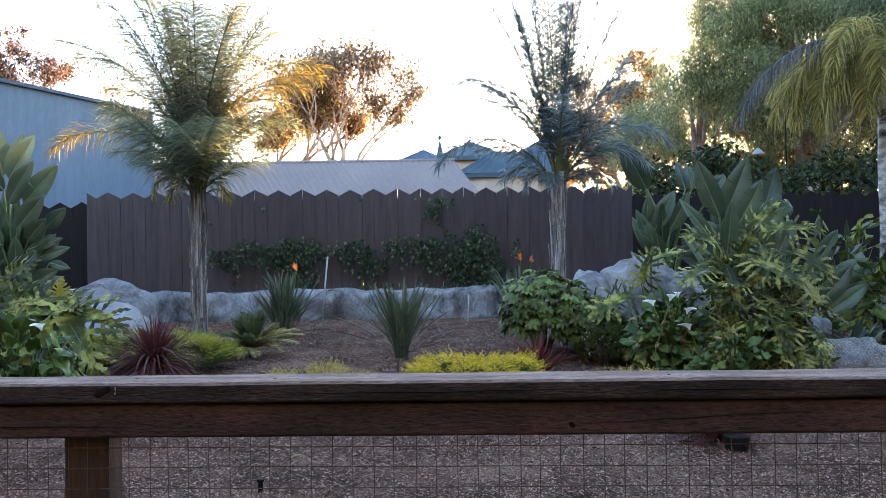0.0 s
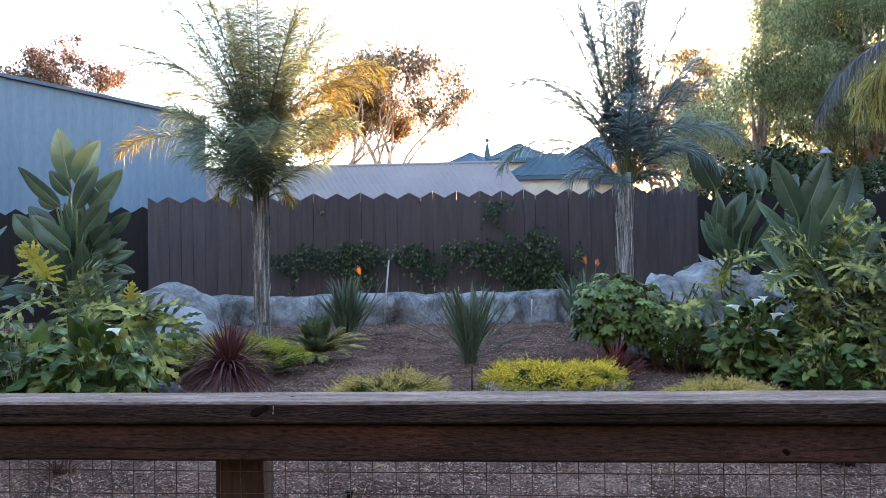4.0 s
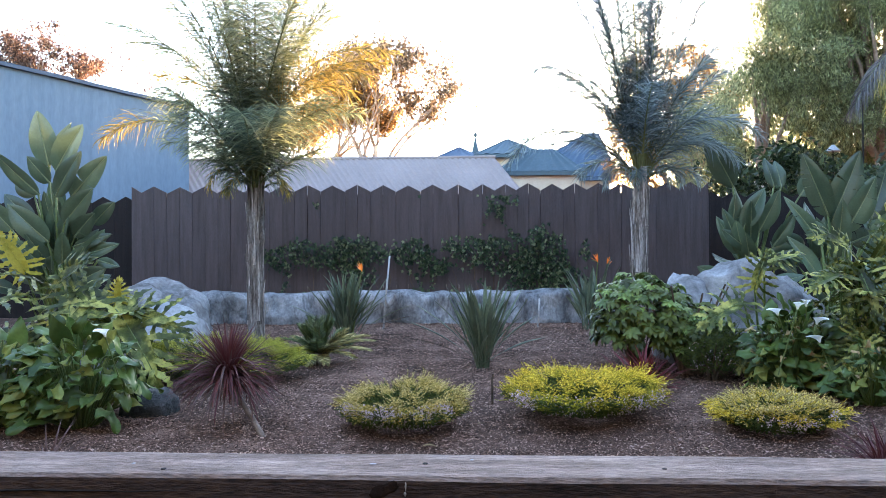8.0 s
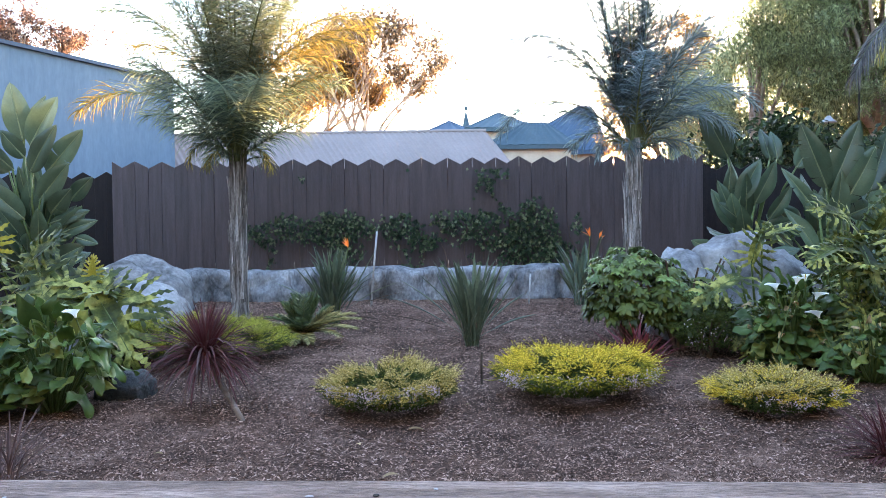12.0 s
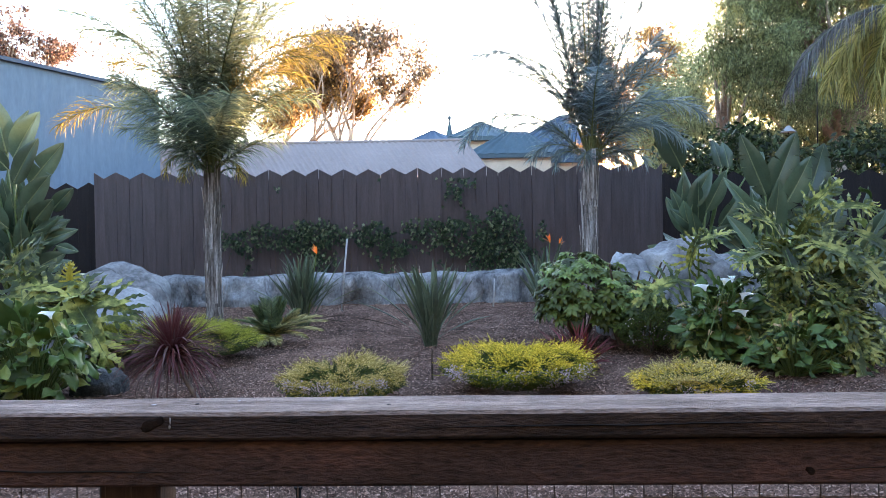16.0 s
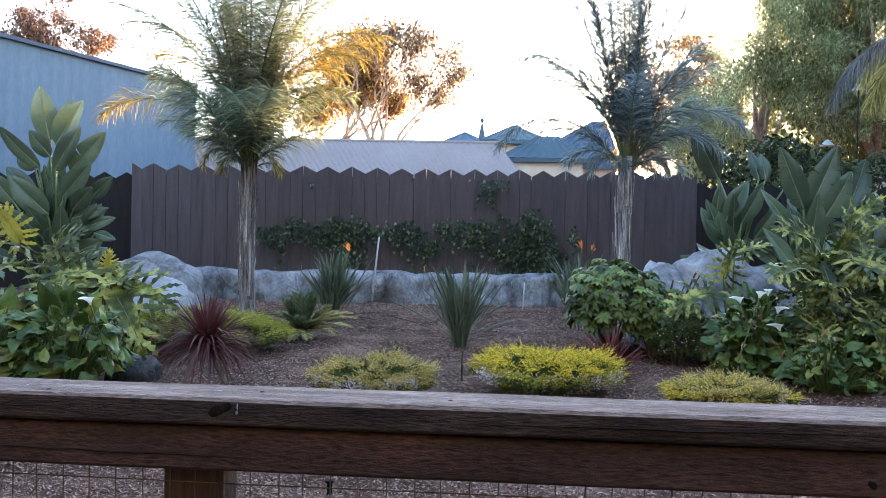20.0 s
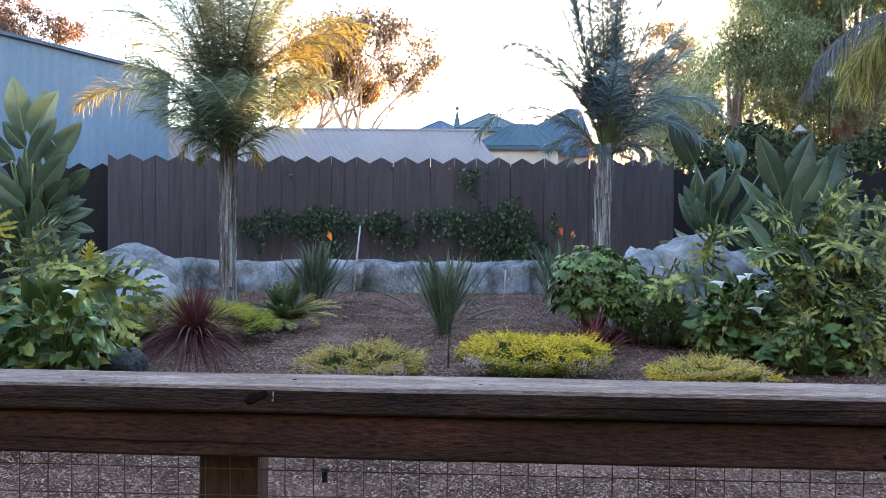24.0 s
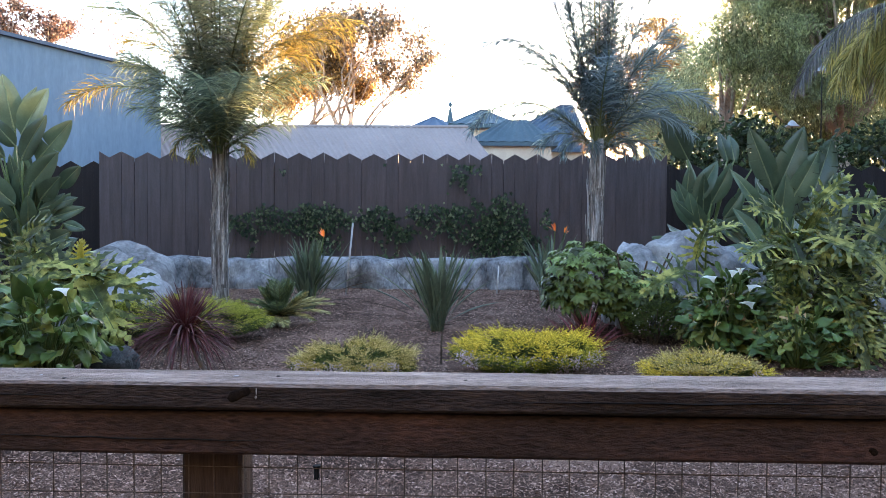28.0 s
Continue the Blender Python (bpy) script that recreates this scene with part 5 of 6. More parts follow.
s3 = build_swords("bird_of_paradise", (0.85, 12.3), 40, 1.0, 0.062, 52, 89, STREL_SMALL, "bird of paradise behind the shrub with faded orange blooms", "plant", 33, (5, 35), 0.12, petiole=True, group="small bird of paradise plants")
strel_flower(s3, 0.08, -0.1, 0.95, 120, 2)
strel_flower(s3, 0.22, -0.1, 0.9, 60, 3)
build_swords("phormium", (0.70, 8.26), 84, 0.52, 0.028, 22, 88, RED_BRIGHT, "crimson striped flax with arching sword leaves", "plant", 35, (10, 70), 0.07)
build_swords("phormium", (1.80, 6.10), 140, 0.46, 0.013, 8, 82, RED_LEAF, "dry reddish flax clump in the mulch", "plant", 36, (10, 60), 0.05, group="small red grass clumps")
build_swords("phormium", (-3.55, 5.75), 46, 0.50, 0.014, 30, 85, RED_OLD, "thin reddish grass clump near the railing", "plant", 37, (10, 50), 0.06, group="small red grass clumps")
build_swords("phormium", (2.25, 6.45), 34, 0.34, 0.014, 15, 80, RED_LEAF, "wispy reddish grass clump in the mulch", "plant", 38, (10, 50), 0.06, group="small red grass clumps")


def build_cordyline():
    at = (-2.46, 6.93)
    p = thing("cordyline", "burgundy cordyline on a bare leaning stem", "plant", (at[0], at[1], gz(*at)))
    head = Vector((-0.36, 0.27, 0.43))
    part("stem", tube(Geo(), [(0, 0, -0.03), (-0.10, 0.08, 0.10), (-0.22, 0.19, 0.22), tuple(head)], [0.024, 0.022, 0.022, 0.026], 9), CORDY_BARK, p, "bare ringed brown stem", smooth=True)
    rr = random.Random(41)
    for k in range(420):
        g = Geo()
        u = rr.random()
        e = radians(89 - 100 * u)
        L = rr.uniform(0.32, 0.46) if u < 0.35 else rr.uniform(0.44, 0.60)
        ribbon(g, head + Vector((0, 0, rr.uniform(-0.07, 0.05))), rr.uniform(0, math.tau), e, L, rr.uniform(0.012, 0.021), radians(rr.uniform(5, 30) if u < 0.4 else rr.uniform(30, 95)), 7, None, 0.4)
        part("leaf", g, RED_OLD if u > 0.88 or rr.random() < 0.10 else RED_LEAF, p)


build_cordyline()


# ---- cycad-like palm seedling ----
def build_sago():
    at = (-2.55, 9.75)
    p = thing("sago_palm", "small pygmy palm with stiff green and yellowing fronds", "plant", (at[0], at[1], gz(*at)))
    rr = random.Random(51)
    part("trunk", tube(Geo(), [(0, 0, -0.02), (0, 0, 0.08), (0, 0, 0.14)], [0.07, 0.065, 0.04], 9), BARK, p, smooth=True)
    rows = [(rr.uniform(0, 360), rr.uniform(58, 86), rr.uniform(0, 18), rr.uniform(0.34, 0.46), False) for k in range(30)]
    rows += [(rr.uniform(0, 360), rr.uniform(35, 55), rr.uniform(20, 40), rr.uniform(0.38, 0.48), k % 3 != 0) for k in range(10)]
    rows += [(az, e, 42, L, True) for az, e, L in ((2, 36, 0.64), (-14, 28, 0.62), (12, 42, 0.6), (-30, 22, 0.5), (186, 26, 0.52), (172, 34, 0.5), (200, 18, 0.5), (262, 10, 0.34), (292, 12, 0.36), (230, 12, 0.4))]
    for k, (az, e, d, L, low) in enumerate(rows):
        me = frond(L, 110, 0.12, radians(e), radians(d), 700 + k, 0.014 if low else 0.010, 0.3, 0.08, 0.12, 0.007, (SAGO_GOLD if low else SAGO, RACHIS), lean=(0.8, 1.2), power=1.0)
        part("frond", me, SAGO, p, "yellowing low frond" if low else "", m=turn_to((0, 0, 0.1), radians(az)))


build_sago()


# ---- mounded golden shrubs ----
def build_mound(at, rx, ry, h, mats, label, seed, sprigs=1500, blossoms=0, blossom_x=(-1, 1), sprig=0.085):
    rr = random.Random(seed)
    z0 = gz(*at)
    p = thing("golden_shrub", label, "shrub", (at[0], at[1], z0), "mounded golden shrubs")
    for k in range(14):
        a = rr.uniform(0, math.tau)
        g = tube(Geo(), [(0.03 * math.cos(a), 0.03 * math.sin(a), -0.02), (0.4 * rx * math.cos(a), 0.4 * ry * math.sin(a), h * 0.35), (0.8 * rx * math.cos(a), 0.8 * ry * math.sin(a), h * 0.62)], [0.010, 0.007, 0.003], 5)
        part("branch", g, TWIG, p)
    outer, inner, fl = Geo(), Geo(), Geo()

    def spray(g, x, y, z, az, el, L, leaf, green=0.0):
        d = Vector((math.cos(el) * math.cos(az), math.cos(el) * math.sin(az), math.sin(el)))
        n = 15
        for i in range(n):
            t = (i + 0.5) / n
            q = Vector((x, y, z)) + d * L * t
            w = Vector((rr.uniform(-1, 1), rr.uniform(-1, 1), rr.uniform(-1, 1)))
            w = (w - d * w.dot(d)).normalized()
            e = q + (w * 0.6 + d * 0.85) * leaf * (1.1 - 0.5 * t)
            c = w.cross(d) * leaf * 0.20
            k = len(g.v)
            m = q.lerp(e, 0.5)
            g.v += [tuple(q), tuple(m + c), tuple(e), tuple(m - c)]
            g.f.append((k, k + 1, k + 2, k + 3))
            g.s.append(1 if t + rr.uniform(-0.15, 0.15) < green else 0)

    def skin(az, el):
        lump = 1 + 0.30 * noise.noise((math.cos(az) * 1.6, math.sin(az) * 1.6, el * 1.2 + seed * 3))
        flat = math.cos(el) ** 0.6 * lump
        z = h * (0.50 + 0.52 * abs(math.sin(el)) ** 0.85 * lump) if el > 0 else h * (0.50 + 0.40 * math.sin(el))
        tuck = 1 + 0.45 * min(0, math.sin(el))
        return Vector((rx * flat * tuck * math.cos(az), ry * flat * tuck * math.sin(az), z))

    # Spray bases and low tufts take the greener slot: shaded gold-green, set by colour.
    tufts = sprigs // 22
    for k in range(tufts):
        az, el = k * 2.39996 + rr.uniform(-0.3, 0.3), math.asin(rr.uniform(-0.12, 1.0))
        q = skin(az, el) * rr.uniform(0.80, 0.96)
        size = sprig * rr.uniform(0.8, 1.4)
        for j in range(22):
            a2, e2 = az + rr.gauss(0, 0.75), 0.08 + 0.42 * max(0, el) + rr.gauss(0, 0.25)
            base = q + Vector((rr.gauss(0, 0.030), rr.gauss(0, 0.030), rr.gauss(0, 0.014)))
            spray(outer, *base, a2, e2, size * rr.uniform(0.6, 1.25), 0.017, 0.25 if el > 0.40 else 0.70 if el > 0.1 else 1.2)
    # Dark green sprigs within and below also paint the mound's inner shade.
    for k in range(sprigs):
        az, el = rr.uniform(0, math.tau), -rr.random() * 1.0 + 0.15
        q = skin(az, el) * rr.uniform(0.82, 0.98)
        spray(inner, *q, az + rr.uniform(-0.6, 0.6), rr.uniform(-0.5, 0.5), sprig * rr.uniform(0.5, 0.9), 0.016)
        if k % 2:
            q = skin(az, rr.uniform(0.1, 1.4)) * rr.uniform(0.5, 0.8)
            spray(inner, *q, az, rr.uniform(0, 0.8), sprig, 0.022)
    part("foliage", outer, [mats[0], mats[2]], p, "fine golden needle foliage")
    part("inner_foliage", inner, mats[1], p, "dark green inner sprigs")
    if blossoms:
        for k in range(blossoms):
            az = radians(rr.uniform(200, 340))
            x = math.cos(az)
            if not blossom_x[0] <= x <= blossom_x[1]:
                continue
            el = rr.uniform(-0.7, 0.30)
            if noise.noise((math.cos(az) * 2.6, el * 3, seed * 2.0)) + 0.35 * rr.random() < 0.04:
                continue
            flat = 1.03 * math.cos(el) ** 0.75 * (1 + 0.40 * min(0, math.sin(el)))
            q = Vector((rx * flat * math.cos(az), ry * flat * math.sin(az), h * (0.52 + 0.46 * math.sin(el))))
            q += Vector((rr.uniform(-.03, .03), rr.uniform(-.03, .02), rr.uniform(-.03, .03)))
            s = rr.uniform(0.0032, 0.0068)
            for i in range(3):
                a = rr.uniform(0, 6.28)
                u, w = Vector((math.cos(a), -0.5, math.sin(a))) * s, Vector((-math.sin(a), -0.2, math.cos(a))) * s
                k2 = len(fl.v)
                fl.v += [tuple(q + u), tuple(q + w), tuple(q - u), tuple(q - w)]
                fl.f.append((k2, k2 + 1, k2 + 2, k2 + 3))
                fl.s.append(0)
        part("blossoms", fl, LILAC, p, "tiny pale lilac blossoms")
    return p


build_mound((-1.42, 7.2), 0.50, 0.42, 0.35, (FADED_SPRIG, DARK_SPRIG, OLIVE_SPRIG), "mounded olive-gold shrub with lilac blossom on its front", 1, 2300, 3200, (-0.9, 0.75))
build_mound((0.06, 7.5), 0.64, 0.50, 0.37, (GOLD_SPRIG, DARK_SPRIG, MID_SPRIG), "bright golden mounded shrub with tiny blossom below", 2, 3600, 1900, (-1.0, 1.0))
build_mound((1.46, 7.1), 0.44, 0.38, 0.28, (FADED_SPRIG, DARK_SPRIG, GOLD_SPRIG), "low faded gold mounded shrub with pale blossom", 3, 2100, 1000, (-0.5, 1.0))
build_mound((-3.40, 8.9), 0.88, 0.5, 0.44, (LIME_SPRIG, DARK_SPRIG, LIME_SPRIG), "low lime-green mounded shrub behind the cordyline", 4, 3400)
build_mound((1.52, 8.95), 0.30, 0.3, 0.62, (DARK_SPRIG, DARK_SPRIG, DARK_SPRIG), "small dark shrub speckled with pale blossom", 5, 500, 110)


# ---- ivy on the fence ----
def build_ivy():
    p = thing("ivy", "dark green ivy trained along the fence in a ragged band", "climbing plant", (0, 14.15, 0))
    rr = random.Random(61)

    def dense(x, z):
        n = noise.noise((x * 1.6, z * 2.2, 5)) * 0.5 + noise.noise((x * 4, z * 5, 2)) * 0.3
        d = 0.0
        if -4.35 < x < 1.1:
            d = max(d, 1.0 - abs(z - 1.57 + 0.06 * math.sin(x * 2.3)) / 0.28)
        if -4.3 < x < -1.3:
            d = max(d, 0.98 - abs(z - 1.36) / 0.62)
        if -1.7 < x < 1.1:
            d = max(d, 0.95 - abs(z - 1.28) / 0.60)
        if -0.15 < x < 1.08:
            d = max(d, 1.2 - abs(z - 1.25) / 0.75)
        if 0.15 < x < 1.15:
            d = max(d, 0.95 - abs(z - 0.75) / 0.55)
        if -0.75 < x < -0.05 and z > 1.6:
            line = 2.36 - (x + 0.5) * 1.6 if x > -0.5 else 2.3 + (x + 0.5) * 3
            d = max(d, 0.85 - abs(z - line) / 0.22)
        if -4.2 < x < -3.3 and z < 1.1:
            d = max(d, 0.45 - abs(z - 0.85) / 0.5)
        return d * 0.92 + n * 1.9

    shapes = []
    for i in range(5):
        g = Geo()
        s = 0.033
        v = [(0, 0, 0)]
        for k in range(10):
            a = k / 10 * math.tau
            r = s * (1.0 if k % 2 == 0 else 0.55) * (1.25 if k == 0 else 1.0) * rr.uniform(0.85, 1.15)
            v.append((r * math.sin(a), -0.008 * (k % 2) + rr.uniform(-.006, .006), -r * math.cos(a)))
        g.add(v, [(0, k, k % 10 + 1) for k in range(1, 11)])
        shapes.append(g)
    meshes = [g.mesh("leaf", IVY) for g in shapes]
    rest = Geo()
    made = tries = 0
    while made < 4400 and tries < 120000:
        tries += 1
        x, z = rr.uniform(-4.4, 1.2), rr.uniform(0.4, 2.45)
        if dense(x, z) < rr.uniform(0.3, 1.0) + (0.08 if x < -1.3 else 0.0):
            continue
        deep = rr.uniform(0, 0.16)
        if z < 0.95:
            deep += 0.25 + (0.95 - z) * 0.9
        m = pose(x, -deep, z, rr.uniform(-45, 25), rr.uniform(-50, 50), rr.uniform(-50, 50)) @ Matrix.Scale(rr.uniform(0.55, 1.2), 4)
        if made < 300:
            part("leaf", rr.choice(meshes), IVY, p, m=m)
        else:
            g = rr.choice(shapes)
            rest.add([m @ Vector(q) for q in g.v], g.f)
        made += 1
    tagged(part("leaves", rest, IVY, p), kind="stuff")
    for k in range(16):
        x = -4.2 + 5.2 * k / 15 + rr.uniform(-0.1, 0.1)
        pts = [(x + 0.1 * rr.uniform(-1, 1), -0.03 - 0.25 * max(0, (1.0 - z)), z) for z in (0.85, 1.1, 1.35, 1.6)]
        part("vine_stem", tube(Geo(), pts, [0.006, 0.005, 0.004, 0.003], 5), TWIG, p)


build_ivy()


# ---- stakes and fittings ----
LITTER = ((-1.24, 6.67, 0.11, 10), (-1.54, 6.34, 0.06, 120), (-0.83, 7.27, 0.05, 40), (-1.25, 5.79, 0.10, 200), (-1.50, 7.04, 0.05, 70), (-2.24, 9.9, 0.10, 20), (0.76, 6.59, 0.05, 300), (-2.79, 6.17, 0.07, 160), (-1.45, 9.25, 0.05, 80))
ob = part("planting_pot", tube(Geo(), [(0, 0, -0.04), (0, 0, 0.10), (0, 0, 0.102), (0, 0, 0.06)], [0.075, 0.095, 0.085, 0.08], 14), BLACK_PLASTIC)
ob.matrix_basis = pose(1.90, 5.90, gz(1.9, 5.9))
tagged(ob, "black plastic pot sunk in the mulch among red grass", "pot")
def build_lance(at, count, centre, radii, label, seed):
    """An arching clump of lance-shaped leaves."""
    rr = random.Random(seed)
    p = thing("lance_leaf_plant", label, "plant", (at[0], at[1], gz(*at)), "yellow-green plants round the tall palm")
    protos = [arrow_blade(rr.uniform(0.34, 0.46), seed * 30 + i, rr.uniform(0.3, 0.9), 0.12).mesh("leaf", m, smooth=True) for i, m in enumerate((CALLA_PALE, CALLA, PHILO, CALLA_PALE, STREL_SMALL))]
    dress(p, count, centre, radii, protos, rr, 0.45, STEM, -0.4, 0.5, 0.007)


build_lance((5.1, 9.75), 80, (0, 0, 0.45), (0.42, 0.3, 0.50), "yellow-green lance-leaved plant below the tall palm", 1)
build_lance((5.75, 9.6), 90, (0, 0, 0.6), (0.5, 0.4, 0.6), "arching lance-leaved plant beside the palm trunk", 2)
build_lance((5.3, 11.2), 90, (0, 0, 0.7), (0.8, 0.4, 0.8), "dense lance-leaved plant behind the palm trunk", 3)
build_swords("strap_leaf_plant", (4.45, 9.2), 30, 0.55, 0.06, 35, 85, STREL_SMALL, "dark strap-leaved plant behind the pale boulder", "plant", 40, (10, 60), 0.10)
rock("small pale grey rock behind the granite boulder", (4.9, 9.1, 0.2), (0.28, 0.2, 0.2), 8, 0.14)
rock("small pale rock among dark leaves", (4.25, 9.75, 0.5), (0.16, 0.14, 0.16), 9, 0.14)
for lx, ly, lz in ((6.52, 17.4, 3.55), (7.12, 17.4, 4.68)):
    lamp = thing("pole_lamp", "white cone-shaded lamp on a thin pole among trees", "lamp", (lx, ly, gz(lx, ly)), "pole lamps beyond the fence")
    h0 = lz - gz(lx, ly)
    part("pole", tube(Geo(), [(0, 0, -0.05), (0, 0, h0)], [0.014, 0.012], 8), BLACK_PLASTIC, lamp)
    part("shade", tube(Geo(), [(0, 0, h0 - 0.02), (0, 0, h0 + 0.05), (0, 0, h0 + 0.11)], [0.155, 0.08, 0.03], 16), LAMP_WHITE, lamp, "white conical metal shade")
aw = thing("awning", "bright blue canvas awning glimpsed behind trees", "awning", (11.2, 21.6, 0.4))
part("canvas", Geo().add([(-0.9, -0.6, 2.75), (0.9, -0.6, 2.75), (0.9, 0.6, 3.2), (-0.9, 0.6, 3.2), (-0.9, -0.6, 2.6), (0.9, -0.6, 2.6)], [(0, 1, 2, 3), (4, 5, 1, 0)]), BLUE_ROOF, aw)
for lx in (-0.85, 0.85):
    part("post", tube(Geo(), [(lx, -0.55, -0.05), (lx, -0.55, 2.7)], [0.03, 0.03], 8), GREY_POLE, aw)
ob = part("garden_stake", tube(Geo(), [(0, 0, -0.05), (0.05, 0, 0.55), (0.10, 0, 1.04)], [0.014, 0.014, 0.013], 8), GREY_POLE, smooth=True)
ob.matrix_basis = pose(-2.09, 12.3, gz(-2.09, 12.3))
tagged(ob, "pale grey garden stake leaning in the bed", "stake")
ob = part("garden_stake", tube(Geo(), [(0, 0, -0.05), (0.02, 0, 0.2), (0.03, 0, 0.42)], [0.012, 0.012, 0.010], 8), GREY_POLE, smooth=True)
ob.matrix_basis = pose(0.12, 12.6, gz(0.12, 12.6))
tagged(ob, "short pale stake below the ivy", "stake")
ob = part("garden_stake", tube(Geo(), [(0, 0, -0.05), (0.0, 0, 0.2), (0.005, 0, 0.27)], [0.010, 0.010, 0.009], 7), TWIG)
ob.matrix_basis = pose(-0.69, 7.95, gz(-0.69, 7.95))
tagged(ob, "short dark stake in the mulch", "stake")
ob = part("irrigation_riser", tube(Geo(), [(0, 0, -0.03), (0, 0, 0.07), (0, 0, 0.071), (0, 0, 0.085)], [0.016, 0.016, 0.024, 0.024], 10), BLACK_PLASTIC)
ob.matrix_basis = pose(-1.40, 5.1, gz(-1.4, 5.1))
tagged(ob, "black plastic irrigation riser in the mulch", "sprinkler")


for k, (x, y, size, az) in enumerate(LITTER):
    g = Geo()
    ribbon(g, (0, 0, 0.012), 0, 0.2, size, size * 0.5, 0.6, 6, lambda t: math.sin(math.pi * (0.08 + 0.9 * t)), 0.35)
    ob = part("fallen_leaf", g, DRY_LEAF)
    ob.matrix_basis = pose(x, y, gz(x, y) + 0.012, 0, 0, az)
    tagged(ob, "curled dry tan leaf lying on the mulch", "leaf", "fallen leaves on the mulch")


# ---- buildings beyond the fence ----
def corrugated(p0, p1, q0, q1, pitch, depth, wave=8):
    """A ribbed sheet between the lines p0-p1 (low) and q0-q1 (high)."""
    p0, p1, q0, q1 = map(Vector, (p0, p1, q0, q1))
    n = max(1, int((p1 - p0).length / pitch)) * wave
    nrm = (p1 - p0).cross(q0 - p0).normalized()
    g = Geo()
    v = []
    for i in range(n + 1):
        t = i / n
        k = depth * (0.5 + 0.5 * math.sin(t * n / wave * math.tau))
        v += [p0.lerp(p1, t) + nrm * k, q0.lerp(q1, t) + nrm * k]
    g.add(v, [(2 * i, 2 * i + 2, 2 * i + 3, 2 * i + 1) for i in range(n)])
    return g


def build_blue_hall():
    p = thing("metal_hall", "long blue-grey metal-sided hall beyond the fence", "building", (0, 0, 0.4))
    a, d = Vector((-10.06, 27.60)), Vector((-0.394, -0.919))
    top = 6.05
    n = 22
    for i in range(n):
        s, e = a + d * (i * 1.0), a + d * (i * 1.0 + 0.995)
        g = corrugated((e.x, e.y, 0), (s.x, s.y, 0), (e.x, e.y, top), (s.x, s.y, top), 0.30, 0.006, 6)
        part("siding_panel", g, BLUE_METAL, p)
    e = a + d * 22
    back = Vector((-0.919, 0.394)) * 14
    v = [(a.x, a.y), (e.x, e.y), (e.x + back.x, e.y + back.y), (a.x + back.x, a.y + back.y)]
    g = Geo()
    inn = [(x - 0.05 * 0.9, y + 0.02) for x, y in v]
    g.add([(x, y, 0) for x, y in inn] + [(x, y, top - 0.02) for x, y in inn], [(1, 2, 6, 5), (2, 3, 7, 6), (3, 0, 4, 7), (0, 1, 5, 4)])
    part("wall", g, BLUE_METAL, p)
    g = Geo()
    cen = [(x, y, top) for x, y in v]
    mid0, mid1 = (Vector(cen[0]) + Vector(cen[3])) / 2 + Vector((0, 0, 1.0)), (Vector(cen[1]) + Vector(cen[2])) / 2 + Vector((0, 0, 1.0))
    g.add(cen + [mid0, mid1], [(0, 1, 5, 4), (2, 3, 4, 5), (0, 4, 3), (1, 2, 5)])
    part("roof", g, BLUE_METAL, p)
    o = Vector((0.919, -0.394)) * 0.12
    g = Geo()
    q = [(a.x + o.x, a.y + o.y), (e.x + o.x, e.y + o.y), (e.x - o.x, e.y - o.y), (a.x - o.x, a.y - o.y)]
    g.add([(x, y, top - 0.03) for x, y in q] + [(x, y, top + 0.07) for x, y in q], [(0, 3, 2, 1), (4, 5, 6, 7), (0, 1, 5, 4), (1, 2, 6, 5), (2, 3, 7, 6), (3, 0, 4, 7)])
    part("eave_trim", g, BLUE_TRIM, p, "dark slate-blue gutter")


def build_pale_hall():
    p = thing("pale_building", "low building with pale corrugated metal hip roof", "building", (0, 0, 0.4))
    xl, xr, y0, y1, ze, zr = -10.2, 1.35, 26.5, 30.0, 2.55, 4.58
    part("roof", corrugated((xl, y0, ze), (xr, y0, ze), (-12.4, y1, zr), (0.16, y1, zr), 0.19, 0.03, 6), PALE_ROOF, p, "pale ribbed metal sheets", smooth=True)
    g = Geo()
    g.add([(xr, y0, ze), (xr, 33.5, ze), (0.16, y1, zr), (xl, y0, ze), (xl, 33.5, ze), (-12.4, y1, zr)], [(0, 1, 2), (4, 3, 5), (1, 4, 5, 2)])
    part("rear_roof", g, PALE_ROOF, p)
    g = box(Geo(), xl + 0.3, y0 + 0.3, -0.1, xr - 0.3, 33.2, ze)
    part("wall", g, CREAM, p)
    part("ridge_cap", tube(Geo(), [(-12.4, y1, zr + 0.02), (0.2, y1, zr + 0.02)], [0.07, 0.07], 8), PALE_ROOF, p)


def hip_roof(p, x0, x1, y0, y1, ze, zr, rx0, rx1, mat, name="roof", seams=0.45):
    ym = (y0 + y1) / 2
    part(name, corrugated((x0, y0, ze), (x1, y0, ze), (rx0, ym, zr), (rx1, ym, zr), seams, 0.03, 8), mat, p)
    g = Geo()
    g.add([(x1, y0, ze), (x1, y1, ze), (rx1, ym, zr), (x0, y0, ze), (x0, y1, ze), (rx0, ym, zr)], [(0, 1, 2), (4, 3, 5), (1, 4, 5, 2)])
    part(name, g, mat, p)
    g = Geo()
    g.add([(x0, y0, ze - 0.16), (x1, y0, ze - 0.16), (x1, y1, ze - 0.16), (x0, y1, ze - 0.16), (x0, y0, ze), (x1, y0, ze), (x1, y1, ze), (x0, y1, ze)],
          [(0, 3, 2, 1), (0, 1, 5, 4), (1, 2, 6, 5), (2, 3, 7, 6), (3, 0, 4, 7)])
    part("fascia", g, mat, p)


